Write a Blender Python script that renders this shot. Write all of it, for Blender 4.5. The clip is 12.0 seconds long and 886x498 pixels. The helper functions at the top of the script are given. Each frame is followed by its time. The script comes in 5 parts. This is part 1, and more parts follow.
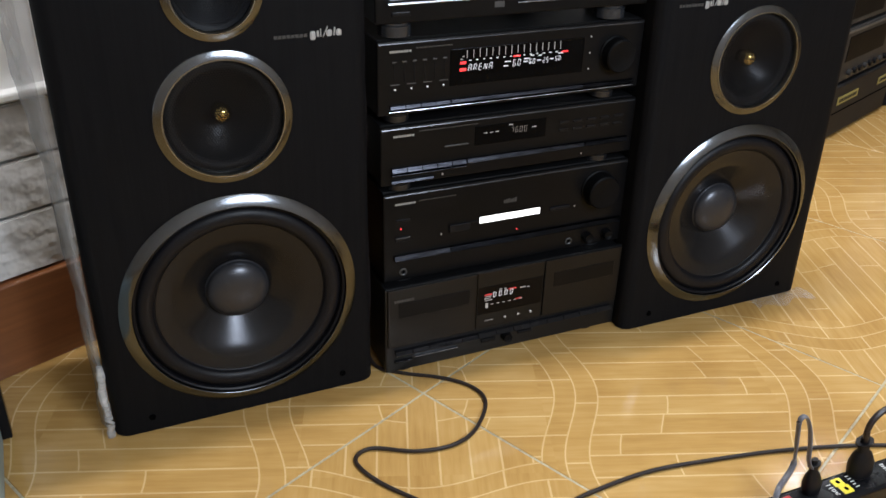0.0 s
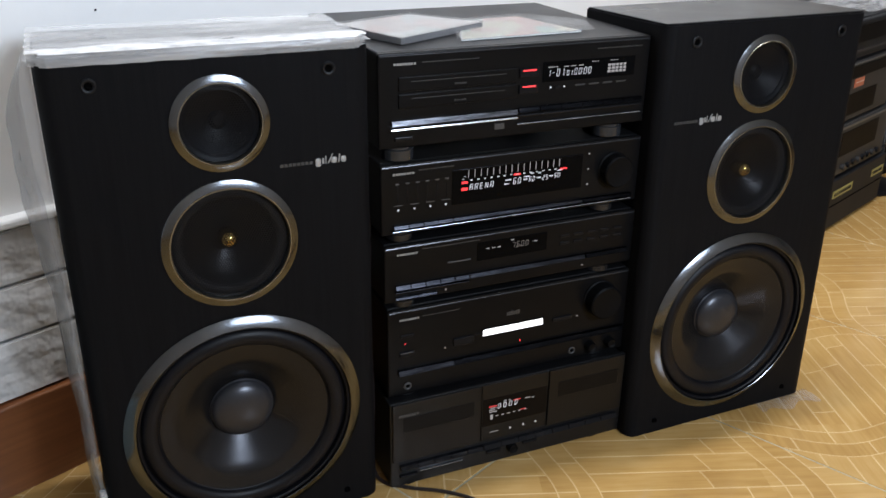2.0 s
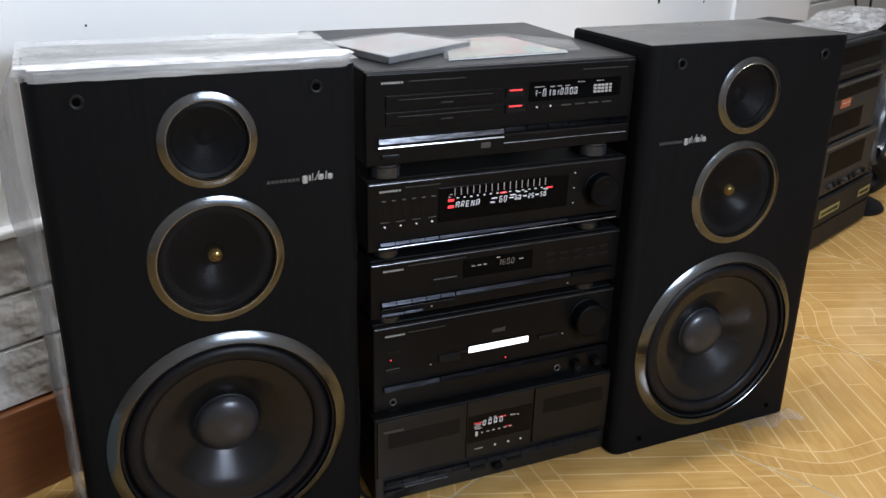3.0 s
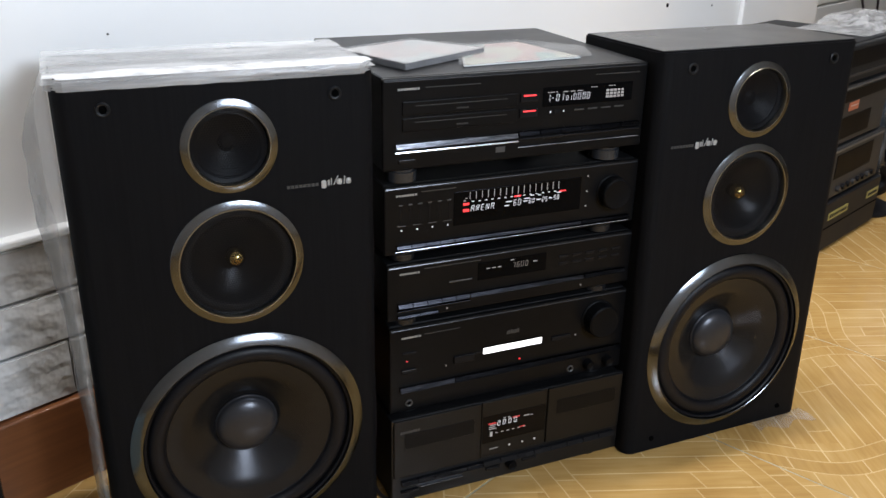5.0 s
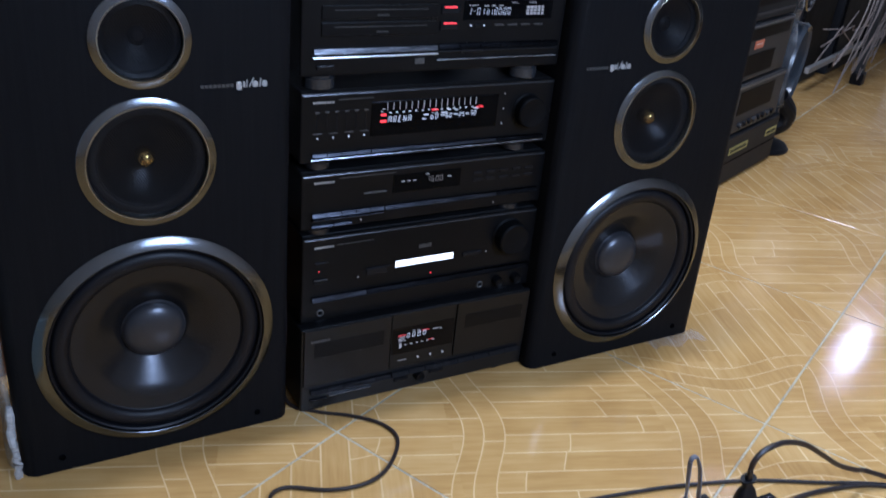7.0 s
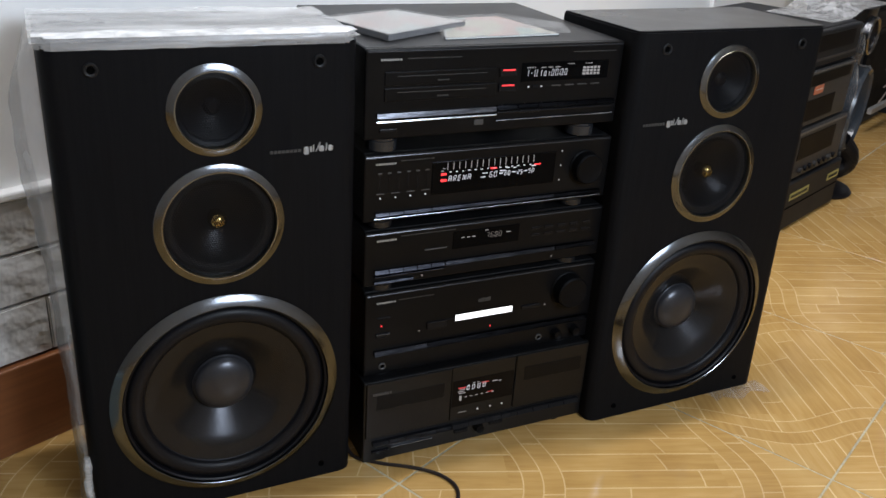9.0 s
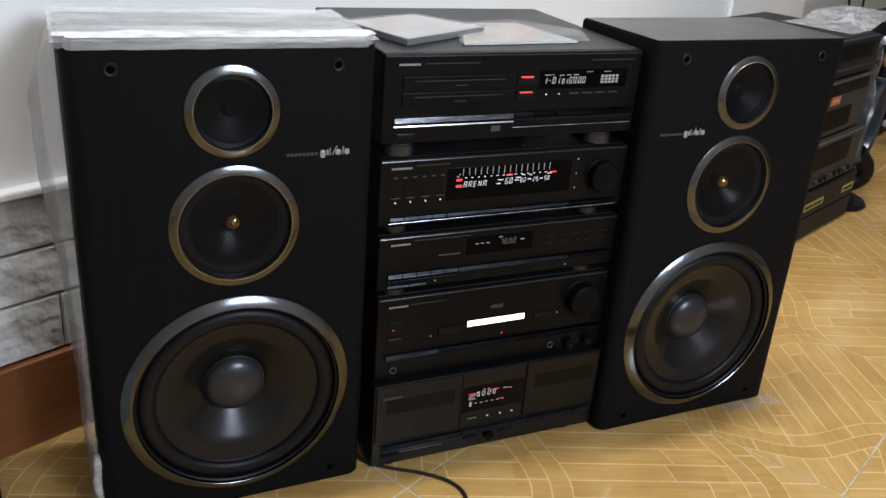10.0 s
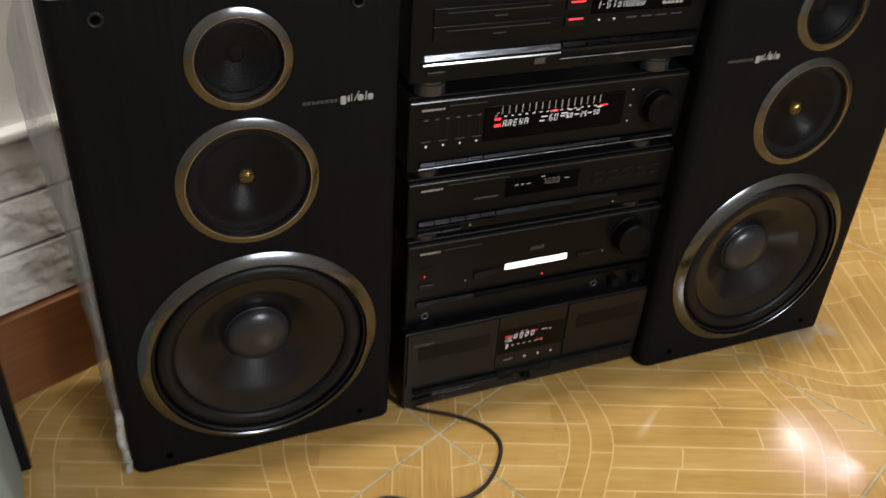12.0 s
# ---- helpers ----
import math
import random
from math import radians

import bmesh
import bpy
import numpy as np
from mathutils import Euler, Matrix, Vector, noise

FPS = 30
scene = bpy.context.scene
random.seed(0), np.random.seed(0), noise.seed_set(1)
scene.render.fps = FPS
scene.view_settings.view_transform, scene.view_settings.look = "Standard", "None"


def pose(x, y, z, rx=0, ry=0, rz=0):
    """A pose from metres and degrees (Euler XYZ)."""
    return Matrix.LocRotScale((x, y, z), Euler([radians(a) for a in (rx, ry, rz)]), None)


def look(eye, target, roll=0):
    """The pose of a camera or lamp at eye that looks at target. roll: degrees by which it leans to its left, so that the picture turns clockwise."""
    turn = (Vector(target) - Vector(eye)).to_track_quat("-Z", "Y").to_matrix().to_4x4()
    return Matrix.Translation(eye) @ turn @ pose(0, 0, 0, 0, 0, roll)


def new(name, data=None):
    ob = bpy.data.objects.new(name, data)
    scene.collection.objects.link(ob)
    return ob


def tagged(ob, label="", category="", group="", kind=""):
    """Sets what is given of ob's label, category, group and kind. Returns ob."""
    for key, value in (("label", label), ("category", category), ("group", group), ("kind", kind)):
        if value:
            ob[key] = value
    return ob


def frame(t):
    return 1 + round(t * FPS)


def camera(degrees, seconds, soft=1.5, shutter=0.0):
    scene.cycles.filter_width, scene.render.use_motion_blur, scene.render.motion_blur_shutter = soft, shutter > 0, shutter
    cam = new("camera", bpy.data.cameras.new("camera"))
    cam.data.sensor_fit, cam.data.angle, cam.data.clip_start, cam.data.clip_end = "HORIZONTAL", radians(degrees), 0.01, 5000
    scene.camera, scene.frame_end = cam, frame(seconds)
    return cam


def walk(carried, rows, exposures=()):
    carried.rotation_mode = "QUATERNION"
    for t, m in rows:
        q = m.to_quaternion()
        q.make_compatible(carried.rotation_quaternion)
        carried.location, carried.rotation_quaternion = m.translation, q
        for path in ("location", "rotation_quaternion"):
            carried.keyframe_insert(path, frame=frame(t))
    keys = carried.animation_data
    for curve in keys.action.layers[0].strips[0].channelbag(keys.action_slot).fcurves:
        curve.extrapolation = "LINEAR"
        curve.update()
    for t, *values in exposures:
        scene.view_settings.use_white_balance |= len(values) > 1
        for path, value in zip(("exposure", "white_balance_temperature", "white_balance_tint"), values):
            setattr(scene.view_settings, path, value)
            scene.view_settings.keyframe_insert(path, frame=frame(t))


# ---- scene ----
cam = camera(54.0, 12.0, 1.5, 0.5)
PATH = [
    (0, (-0.362, -1.071, 0.843), (0.339, 0.536, -0.118), 1.6),
    (0.5, (-0.374, -1.076, 0.864), (0.338, 0.552, -0.054), 1.0),
    (1, (-0.362, -1.064, 0.901), (0.338, 0.602, 0.044), -0.6),
    (1.5, (-0.361, -1.051, 0.891), (0.336, 0.621, 0.044), -0.2),
    (2, (-0.361, -1.056, 0.9), (0.366, 0.625, 0.095), 0.8),
    (2.5, (-0.351, -1.059, 0.899), (0.391, 0.626, 0.119), 1.0),
    (3, (-0.354, -1.065, 0.907), (0.392, 0.621, 0.133), 1.5),
    (3.5, (-0.376, -1.067, 0.91), (0.347, 0.631, 0.138), 1.5),
    (5.5, (-0.372, -1.086, 0.916), (0.376, 0.602, 0.145), 0.7),
    (6, (-0.365, -1.097, 0.869), (0.45, 0.496, -0.025), 2.2),
    (6.5, (-0.378, -1.103, 0.852), (0.485, 0.418, -0.119), 3.9),
    (7, (-0.39, -1.091, 0.89), (0.514, 0.451, -0.007), 5.9),
    (7.5, (-0.397, -1.098, 0.9), (0.483, 0.471, 0.025), 5.4),
    (9.5, (-0.405, -1.1, 0.931), (0.376, 0.548, 0.11), 4.0),
    (10, (-0.408, -1.092, 0.93), (0.373, 0.553, 0.103), 4.8),
    (10.5, (-0.407, -1.101, 0.934), (0.387, 0.553, 0.137), 5.0),
    (11, (-0.392, -1.085, 0.934), (0.426, 0.564, 0.152), 4.5),
    (11.5, (-0.375, -1.028, 0.904), (0.387, 0.61, 0.046), 3.2),
    (12, (-0.339, -0.935, 1.007), (0.307, 0.57, -0.141), 4.1),
]
EXPOSURES = [(0.0, 0.12, 6300, 12), (0.5, -0.05, 5400, 14), (1.0, -0.07, 5950, 12), (2.5, -0.02, 6050, 12), (5.5, 0.05, 6250, 12), (6.0, 0.06, 6450, 13), (6.5, 0.14, 5750, 12), (7.0, -0.06, 4900, 16), (7.5, -0.32, 5200, 13), (9.5, -0.10, 6200, 12), (11.0, -0.07, 6150, 12), (11.5, -0.15, 6300, 13), (12.0, -0.12, 7100, 11)]
walk(cam, [(t, look(eye, target, roll)) for t, eye, target, roll in PATH], EXPOSURES)

# ---- light: a closed room with ceiling tubes and a window opening behind the camera ----
world = bpy.data.worlds.new("world")
scene.world = world
world.use_nodes = True
world.node_tree.nodes["Background"].inputs[0].default_value = (0.75, 0.85, 1.0, 1)
world.node_tree.nodes["Background"].inputs[1].default_value = 0.6


def area_lamp(name, m, sx, sy, power, colour):
    data = bpy.data.lights.new(name, "AREA")
    data.shape, data.size, data.size_y, data.energy, data.color = "RECTANGLE", sx, sy, power, colour
    ob = new(name, data)
    ob.matrix_world = m
    return ob


area_lamp("window_light", look((0.48, -1.985, 1.45), (0.30, 0.0, 0.75)), 0.95, 0.55, 23, (0.80, 0.90, 1.0))
area_lamp("window_light", look((0.50, -1.975, 1.45), (0.30, 0.0, 0.75)), 0.28, 0.50, 17, (0.80, 0.90, 1.0))
area_lamp("ceiling_tube_light", look((0.85, 0.19, 2.62), (0.85, 0.12, 0)), 1.6, 0.10, 53, (1.0, 0.98, 0.95))
TUBE_ALONG = Matrix.Rotation(radians(24), 4, "Z")
area_lamp("wall_tube_light", Matrix.Translation((3.02, 1.35, 2.60)) @ TUBE_ALONG, 0.05, 0.42, 7, (0.97, 0.98, 1.0))
area_lamp("wall_tube_light", Matrix.Translation((5.45, 2.36, 2.60)) @ TUBE_ALONG, 0.6, 0.10, 10, (0.97, 0.98, 1.0))

# ---- materials ----
class Nodes:
    """A small writer of node materials."""

    def __init__(self, name):
        self.mat = bpy.data.materials.new(name)
        self.mat.use_nodes = True
        self.tree = self.mat.node_tree
        self.bsdf = self.tree.nodes["Principled BSDF"]
        self.out = self.tree.nodes["Material Output"]

    def add(self, kind, **props):
        n = self.tree.nodes.new(kind)
        for k, v in props.items():
            setattr(n, k, v)
        return n

    def put(self, socket, value):
        if hasattr(value, "is_linked"):
            self.tree.links.new(value, socket)
        else:
            socket.default_value = value

    def math(self, op, a, b=0.0, c=0.0):
        n = self.add("ShaderNodeMath", operation=op)
        for i, v in enumerate((a, b, c)):
            self.put(n.inputs[i], v)
        return n.outputs[0]

    def noise(self, scale, detail=3.0, vector=None, rough=0.5):
        n = self.add("ShaderNodeTexNoise")
        n.inputs["Scale"].default_value, n.inputs["Detail"].default_value, n.inputs["Roughness"].default_value = scale, detail, rough
        if vector is not None:
            self.put(n.inputs["Vector"], vector)
        return n.outputs["Fac"]

    def coords(self, scale=(1, 1, 1), turn=(0, 0, 0), world=False):
        src = self.add("ShaderNodeNewGeometry").outputs["Position"] if world else self.add("ShaderNodeTexCoord").outputs["Object"]
        m = self.add("ShaderNodeMapping")
        m.inputs["Scale"].default_value, m.inputs["Rotation"].default_value = scale, turn
        self.put(m.inputs["Vector"], src)
        return m.outputs[0]

    def ramp(self, fac, stops):
        n = self.add("ShaderNodeValToRGB")
        while len(n.color_ramp.elements) < len(stops):
            n.color_ramp.elements.new(0.5)
        for e, (p, c) in zip(n.color_ramp.elements, stops):
            e.position, e.color = p, (*c, 1) if len(c) == 3 else c
        self.put(n.inputs[0], fac)
        return n.outputs[0]

    def mix(self, fac, a, b):
        n = self.add("ShaderNodeMix", data_type="RGBA")
        self.put(n.inputs[0], fac)
        for i, v in ((6, a), (7, b)):
            self.put(n.inputs[i], (*v, 1) if isinstance(v, tuple) and len(v) == 3 else v)
        return n.outputs[2]

    def bump(self, height, strength, distance=0.001):
        n = self.add("ShaderNodeBump")
        n.inputs["Strength"].default_value, n.inputs["Distance"].default_value = strength, distance
        self.put(n.inputs["Height"], height)
        self.put(self.bsdf.inputs["Normal"], n.outputs[0])

    def done(self, colour=None, rough=None, metal=None, **more):
        for key, v in (("Base Color", colour), ("Roughness", rough), ("Metallic", metal), *more.items()):
            if v is not None:
                self.put(self.bsdf.inputs[key.replace("_", " ")], (*v, 1) if isinstance(v, tuple) and len(v) == 3 else v)
        return self.mat


def plain(name, colour, rough, metal=0.0, wear=0.12, scale=60.0, bump=0.15, **more):
    """A surface of one colour with fine grain and uneven gloss at two scales."""
    n = Nodes(name)
    c = n.coords()
    fine, broad = n.noise(scale * 6, 2, c), n.noise(scale * 0.25, 3, c)
    dark, light = tuple(v * (1 - wear) for v in colour), tuple(min(1, v * (1 + wear)) for v in colour)
    col = n.ramp(n.math("ADD", n.math("MULTIPLY", fine, 0.4), n.math("MULTIPLY", broad, 0.6)), [(0.3, dark), (0.7, light)])
    r = n.math("ADD", rough - 0.08, n.math("MULTIPLY", broad, 0.16))
    n.bump(fine, bump, 0.0004)
    return n.done(col, r, metal, **more)


def glow(name, colour, strength):
    n = Nodes(name)
    return n.done((0.02, 0.02, 0.02), 0.4, 0.0, Emission_Color=colour, Emission_Strength=strength)


def veneer(name):
    """Black-stained ash veneer: fine upright grain under satin lacquer."""
    n = Nodes(name)
    c = n.coords((90, 90, 2.2))
    grain, broad = n.noise(2.2, 5, c, 0.65), n.noise(3.0, 2, n.coords())
    col = n.ramp(grain, [(0.35, (0.0046, 0.0046, 0.0054)), (0.62, (0.0070, 0.0069, 0.0075)), (0.8, (0.0100, 0.0097, 0.0100))])
    n.bump(grain, 0.12, 0.0004)
    return n.done(col, n.math("ADD", 0.42, n.math("MULTIPLY", broad, 0.2)), 0.0, Specular_IOR_Level=0.05)


def brushed(name, colour, rough=0.3):
    n = Nodes(name)
    c = n.coords((3, 300, 300))
    g = n.noise(3, 3, c)
    n.bump(g, 0.05, 0.0003)
    col = n.ramp(g, [(0.3, tuple(v * 0.8 for v in colour)), (0.7, colour)])
    return n.done(col, n.math("ADD", rough - 0.06, n.math("MULTIPLY", g, 0.12)), 1.0)


def turned(name, colour, rough):
    """Steel turned on a lathe: fine rings about the driver's axis."""
    n = Nodes(name)
    fine, broad = n.noise(240, 2, n.coords()), n.noise(9, 3, n.coords())
    n.bump(fine, 0.02, 0.0002)
    col = n.ramp(broad, [(0.3, tuple(v * 0.86 for v in colour)), (0.7, colour)])
    return n.done(col, n.math("ADD", rough - 0.03, n.math("MULTIPLY", broad, 0.06)), 1.0)


def streaked(name, colour, rough):
    """Dark chrome push bar, bright and dim reflections painted in along its length."""
    n = Nodes(name)
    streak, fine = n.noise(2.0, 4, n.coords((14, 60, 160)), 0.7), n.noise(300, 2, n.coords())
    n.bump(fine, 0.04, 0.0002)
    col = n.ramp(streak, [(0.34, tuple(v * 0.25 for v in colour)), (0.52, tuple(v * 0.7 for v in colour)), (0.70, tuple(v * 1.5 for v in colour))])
    return n.done(col, n.math("ADD", rough, n.math("MULTIPLY", fine, 0.08)), 1.0)


def perforated(name, pitch):
    """Black steel mesh with round holes in a close pattern."""
    n = Nodes(name)
    c = n.coords((1, 1, 1))
    sep = n.add("ShaderNodeSeparateXYZ")
    n.put(sep.inputs[0], c)
    x, z = n.math("DIVIDE", sep.outputs[0], pitch), n.math("DIVIDE", sep.outputs[2], pitch * 0.866)
    row = n.math("FLOOR", z)
    x = n.math("ADD", x, n.math("MULTIPLY", n.math("MODULO", row, 2.0), 0.5))
    fx, fz = n.math("SUBTRACT", n.math("FRACT", x), 0.5), n.math("SUBTRACT", n.math("FRACT", z), 0.5)
    d = n.math("SQRT", n.math("ADD", n.math("MULTIPLY", fx, fx), n.math("MULTIPLY", n.math("MULTIPLY", fz, fz), 0.75)))
    hole = n.math("LESS_THAN", d, 0.37)
    clear = n.add("ShaderNodeBsdfTransparent")
    mix = n.add("ShaderNodeMixShader")
    n.put(mix.inputs[0], hole)
    n.tree.links.new(n.bsdf.outputs[0], mix.inputs[1])
    n.tree.links.new(clear.outputs[0], mix.inputs[2])
    n.tree.links.new(mix.outputs[0], n.out.inputs["Surface"])
    return n.done((0.0065, 0.0075, 0.0098), 0.28, 0.35, Specular_IOR_Level=0.2)


def film_mat(name, haze, stretch=(14, 14, 5), relief=0.9, tone=1.0):
    """Clear stretch film: see-through, milky in its folds, with sharp gloss; tone scales its colour."""
    n = Nodes(name)
    c = n.coords(stretch, (0.2, 0.3, 0.1) if stretch[0] == stretch[1] else (0, 0, 0))
    folds = n.noise(1.6, 5, c, 0.6)
    fine = n.noise(45, 3, n.coords())
    n.bump(n.math("ADD", folds, n.math("MULTIPLY", fine, 0.3)), relief, 0.006)
    clear = n.add("ShaderNodeBsdfTransparent")
    clear.inputs[0].default_value = (0.93, 0.93, 0.93, 1)
    mix = n.add("ShaderNodeMixShader")
    n.put(mix.inputs[0], n.ramp(folds, [(0.32, (haze * 0.7,) * 3), (0.68, (min(1, haze * 1.25),) * 3)]))
    n.tree.links.new(clear.outputs[0], mix.inputs[1])
    n.tree.links.new(n.bsdf.outputs[0], mix.inputs[2])
    n.tree.links.new(mix.outputs[0], n.out.inputs["Surface"])
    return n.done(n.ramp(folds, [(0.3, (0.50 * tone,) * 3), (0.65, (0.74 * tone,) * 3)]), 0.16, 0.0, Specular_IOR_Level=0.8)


TILE, TILE_TURN, TILE_X, TILE_Y = 0.52, radians(25.5), 0.045, -0.078


def floor_tile_mat():
    """Glazed tile printed as parquet: slanting planks, cream joints and pairs of wavy ribbons, mirrored from tile to tile."""
    n = Nodes("parquet_print_tile")
    geo = n.add("ShaderNodeNewGeometry").outputs["Position"]
    sep = n.add("ShaderNodeSeparateXYZ")
    n.put(sep.inputs[0], geo)
    X, Y = n.math("SUBTRACT", sep.outputs[0], TILE_X), n.math("SUBTRACT", sep.outputs[1], TILE_Y)
    cs, sn = math.cos(TILE_TURN) / TILE, math.sin(TILE_TURN) / TILE
    a = n.math("PINGPONG", n.math("ADD", n.math("MULTIPLY", X, cs), n.math("MULTIPLY", Y, sn)), 1.0)
    b = n.math("PINGPONG", n.math("SUBTRACT", n.math("MULTIPLY", X, sn), n.math("MULTIPLY", Y, cs)), 1.0)
    p, q = n.math("ADD", a, b), n.math("SUBTRACT", a, b)
    wob = n.math("MULTIPLY", n.math("COSINE", n.math("MULTIPLY", n.math("SUBTRACT", q, 0.03), 2 * math.pi)), 0.06)
    ph = n.math("FRACT", n.math("SUBTRACT", n.math("SUBTRACT", p, wob), 0.49))  # 0 first ribbon edge, 0.09 second, 0.19 third
    half = 0.0034

    def near(value, at):
        return n.math("LESS_THAN", n.math("ABSOLUTE", n.math("SUBTRACT", value, at)), half)

    ribbon = n.math("MAXIMUM", n.math("MAXIMUM", near(ph, 0.0045), near(ph, 0.095)), near(ph, 0.19))
    inside = n.math("LESS_THAN", ph, 0.19)
    second = n.math("GREATER_THAN", ph, 0.095)
    qs = n.math("DIVIDE", n.math("ADD", q, 0.04 + 1.2), 0.119)
    row = n.math("FLOOR", qs)
    fq = n.math("FRACT", qs)
    plank = n.math("LESS_THAN", n.math("ABSOLUTE", n.math("SUBTRACT", fq, 0.035)), 0.035)
    plank = n.math("MULTIPLY", plank, n.math("SUBTRACT", 1.0, inside))
    # butt joints between planks, one or two in each row
    white = n.add("ShaderNodeTexWhiteNoise", noise_dimensions="2D")
    vec = n.add("ShaderNodeCombineXYZ")
    n.put(vec.inputs[0], row)
    n.put(vec.inputs[1], n.math("FLOOR", n.math("SUBTRACT", p, 0.49)))
    n.put(white.inputs["Vector"], vec.outputs[0])
    cut = n.math("ADD", 0.30, n.math("MULTIPLY", white.outputs["Value"], 0.55))
    butt = n.math("MULTIPLY", near(ph, cut), n.math("SUBTRACT", 1.0, inside))
    # sparse joints across the ribbons
    qr = n.math("FRACT", n.math("ADD", n.math("DIVIDE", n.math("ADD", q, 1.0), 0.357), n.math("MULTIPLY", second, 0.45)))
    rung = n.math("MULTIPLY", n.math("LESS_THAN", qr, 0.024), inside)
    line = n.math("MAXIMUM", n.math("MAXIMUM", ribbon, plank), n.math("MAXIMUM", butt, rung))
    # plank tones and grain
    tone = n.add("ShaderNodeTexWhiteNoise", noise_dimensions="3D")
    tv = n.add("ShaderNodeCombineXYZ")
    n.put(tv.inputs[0], n.math("ADD", n.math("MULTIPLY", row, n.math("SUBTRACT", 1.0, inside)), n.math("MULTIPLY", inside, n.math("ADD", 40.0, second))))
    n.put(tv.inputs[1], n.math("GREATER_THAN", ph, cut))
    n.put(tv.inputs[2], n.math("FLOOR", n.math("SUBTRACT", p, 0.49)))
    n.put(tone.inputs["Vector"], tv.outputs[0])
    gv = n.add("ShaderNodeCombineXYZ")
    n.put(gv.inputs[0], n.math("MULTIPLY", p, 2.2))
    n.put(gv.inputs[1], n.math("MULTIPLY", q, 26.0))
    n.put(gv.inputs[2], n.math("MULTIPLY", tone.outputs["Value"], 7.0))
    grain = n.noise(1.6, 4, gv.outputs[0], 0.6)
    blotch = n.noise(7.0, 3, geo)
    g = n.math("ADD", n.math("ADD", n.math("MULTIPLY", grain, 0.40), n.math("MULTIPLY", tone.outputs["Value"], 0.17)), n.math("MULTIPLY", blotch, 0.43))
    wood = n.ramp(g, [(0.22, (0.315, 0.168, 0.046)), (0.5, (0.465, 0.280, 0.090)), (0.8, (0.585, 0.395, 0.160))])
    col = n.mix(n.math("MULTIPLY", line, n.math("ADD", 0.10, n.math("MULTIPLY", blotch, 0.62))), wood, (0.80, 0.62, 0.34))
    smear = n.noise(16.0, 4, geo, 0.65)
    n.bump(n.math("ADD", n.math("MULTIPLY", blotch, 0.6), n.math("MULTIPLY", grain, 0.15)), 0.10, 0.002)
    return n.done(col, n.ramp(smear, [(0.3, (0.06,) * 3), (0.75, (0.20,) * 3)]), 0.0, Specular_IOR_Level=0.5)


def stone_mat():
    """White moulded stone panel: chiselled, satin."""
    n = Nodes("moulded_stone_panel")
    geo = n.coords((1, 1, 1), world=True)
    big, fine = n.noise(17, 3, geo, 0.55), n.noise(120, 3, geo)
    vor = n.add("ShaderNodeTexVoronoi", feature="SMOOTH_F1")
    vor.inputs["Scale"].default_value = 20
    n.put(vor.inputs["Vector"], geo)
    h = n.math("ADD", n.math("MULTIPLY", big, 1.0), n.math("MULTIPLY", vor.outputs["Distance"], 0.7))
    n.bump(h, 0.8, 0.016)
    return n.done(n.ramp(big, [(0.3, (0.56, 0.55, 0.53)), (0.7, (0.68, 0.67, 0.655))]), n.math("ADD", 0.18, n.math("MULTIPLY", fine, 0.12)))


def wall_paint(name, colour):
    n = Nodes(name)
    geo = n.coords((1, 1, 1), world=True)
    broad, fine = n.noise(1.3, 4, geo), n.noise(180, 3, geo)
    n.bump(fine, 0.12, 0.0008)
    return n.done(n.ramp(broad, [(0.3, tuple(v * 0.94 for v in colour)), (0.7, colour)]), 0.55)


def brown_wood():
    n = Nodes("varnished_brown_skirting")
    c = n.coords((2, 40, 40))
    g, broad = n.noise(2.0, 5, c, 0.6), n.noise(6, 3, n.coords())
    col = n.ramp(n.math("ADD", n.math("MULTIPLY", g, 0.6), n.math("MULTIPLY", broad, 0.4)), [(0.3, (0.13, 0.046, 0.018)), (0.7, (0.25, 0.095, 0.034))])
    return n.done(col, 0.28)


M_VENEER = veneer("black_ash_veneer")
M_TOP = plain("black_satin_top", (0.020, 0.020, 0.020), 0.30, 0, 0.15, 40, 0.2)
M_CASE = plain("black_painted_steel", (0.005, 0.005, 0.0055), 0.40, 0.0, 0.2, 50, 0.25, Specular_IOR_Level=0.35)
M_PANEL = plain("black_anodised_front", (0.0043, 0.0041, 0.0043), 0.32, 0.0, 0.15, 40, 0.1, Specular_IOR_Level=0.11)
M_DECK = plain("charcoal_front", (0.0070, 0.0063, 0.0058), 0.34, 0.0, 0.15, 40, 0.1, Specular_IOR_Level=0.2)
# lighter than the black panels: the bevel's glint put into the colour
M_EDGE_GLINT = plain("edge_glint_grey", (0.055, 0.056, 0.060), 0.2, 0.6, 0.1, 40, 0.05)
M_RUBBER = plain("black_rubber", (0.0045, 0.0045, 0.006), 0.45, 0, 0.2, 80, 0.2, Specular_IOR_Level=0.2)
M_CONE = plain("charcoal_cone", (0.0275, 0.0275, 0.0300), 0.23, 0.75, 0.12, 25, 0.1, Specular_IOR_Level=0.3)
M_MIDCONE = plain("matt_black_cone", (0.0120, 0.0122, 0.0135), 0.30, 0.4, 0.12, 25, 0.1, Specular_IOR_Level=0.2)
M_CAP = plain("charcoal_dust_cap", (0.042, 0.043, 0.049), 0.30, 0.5, 0.1, 25, 0.1, Specular_IOR_Level=0.4)
M_RING = turned("satin_steel_ring", (0.150, 0.158, 0.172), 0.17)
# silver trim; the warm tint stands in for the floor's reflection
M_WARM_TRIM = plain("warm_tinted_silver_trim", (0.30, 0.275, 0.225), 0.32, 1.0, 0.08, 60, 0.05)
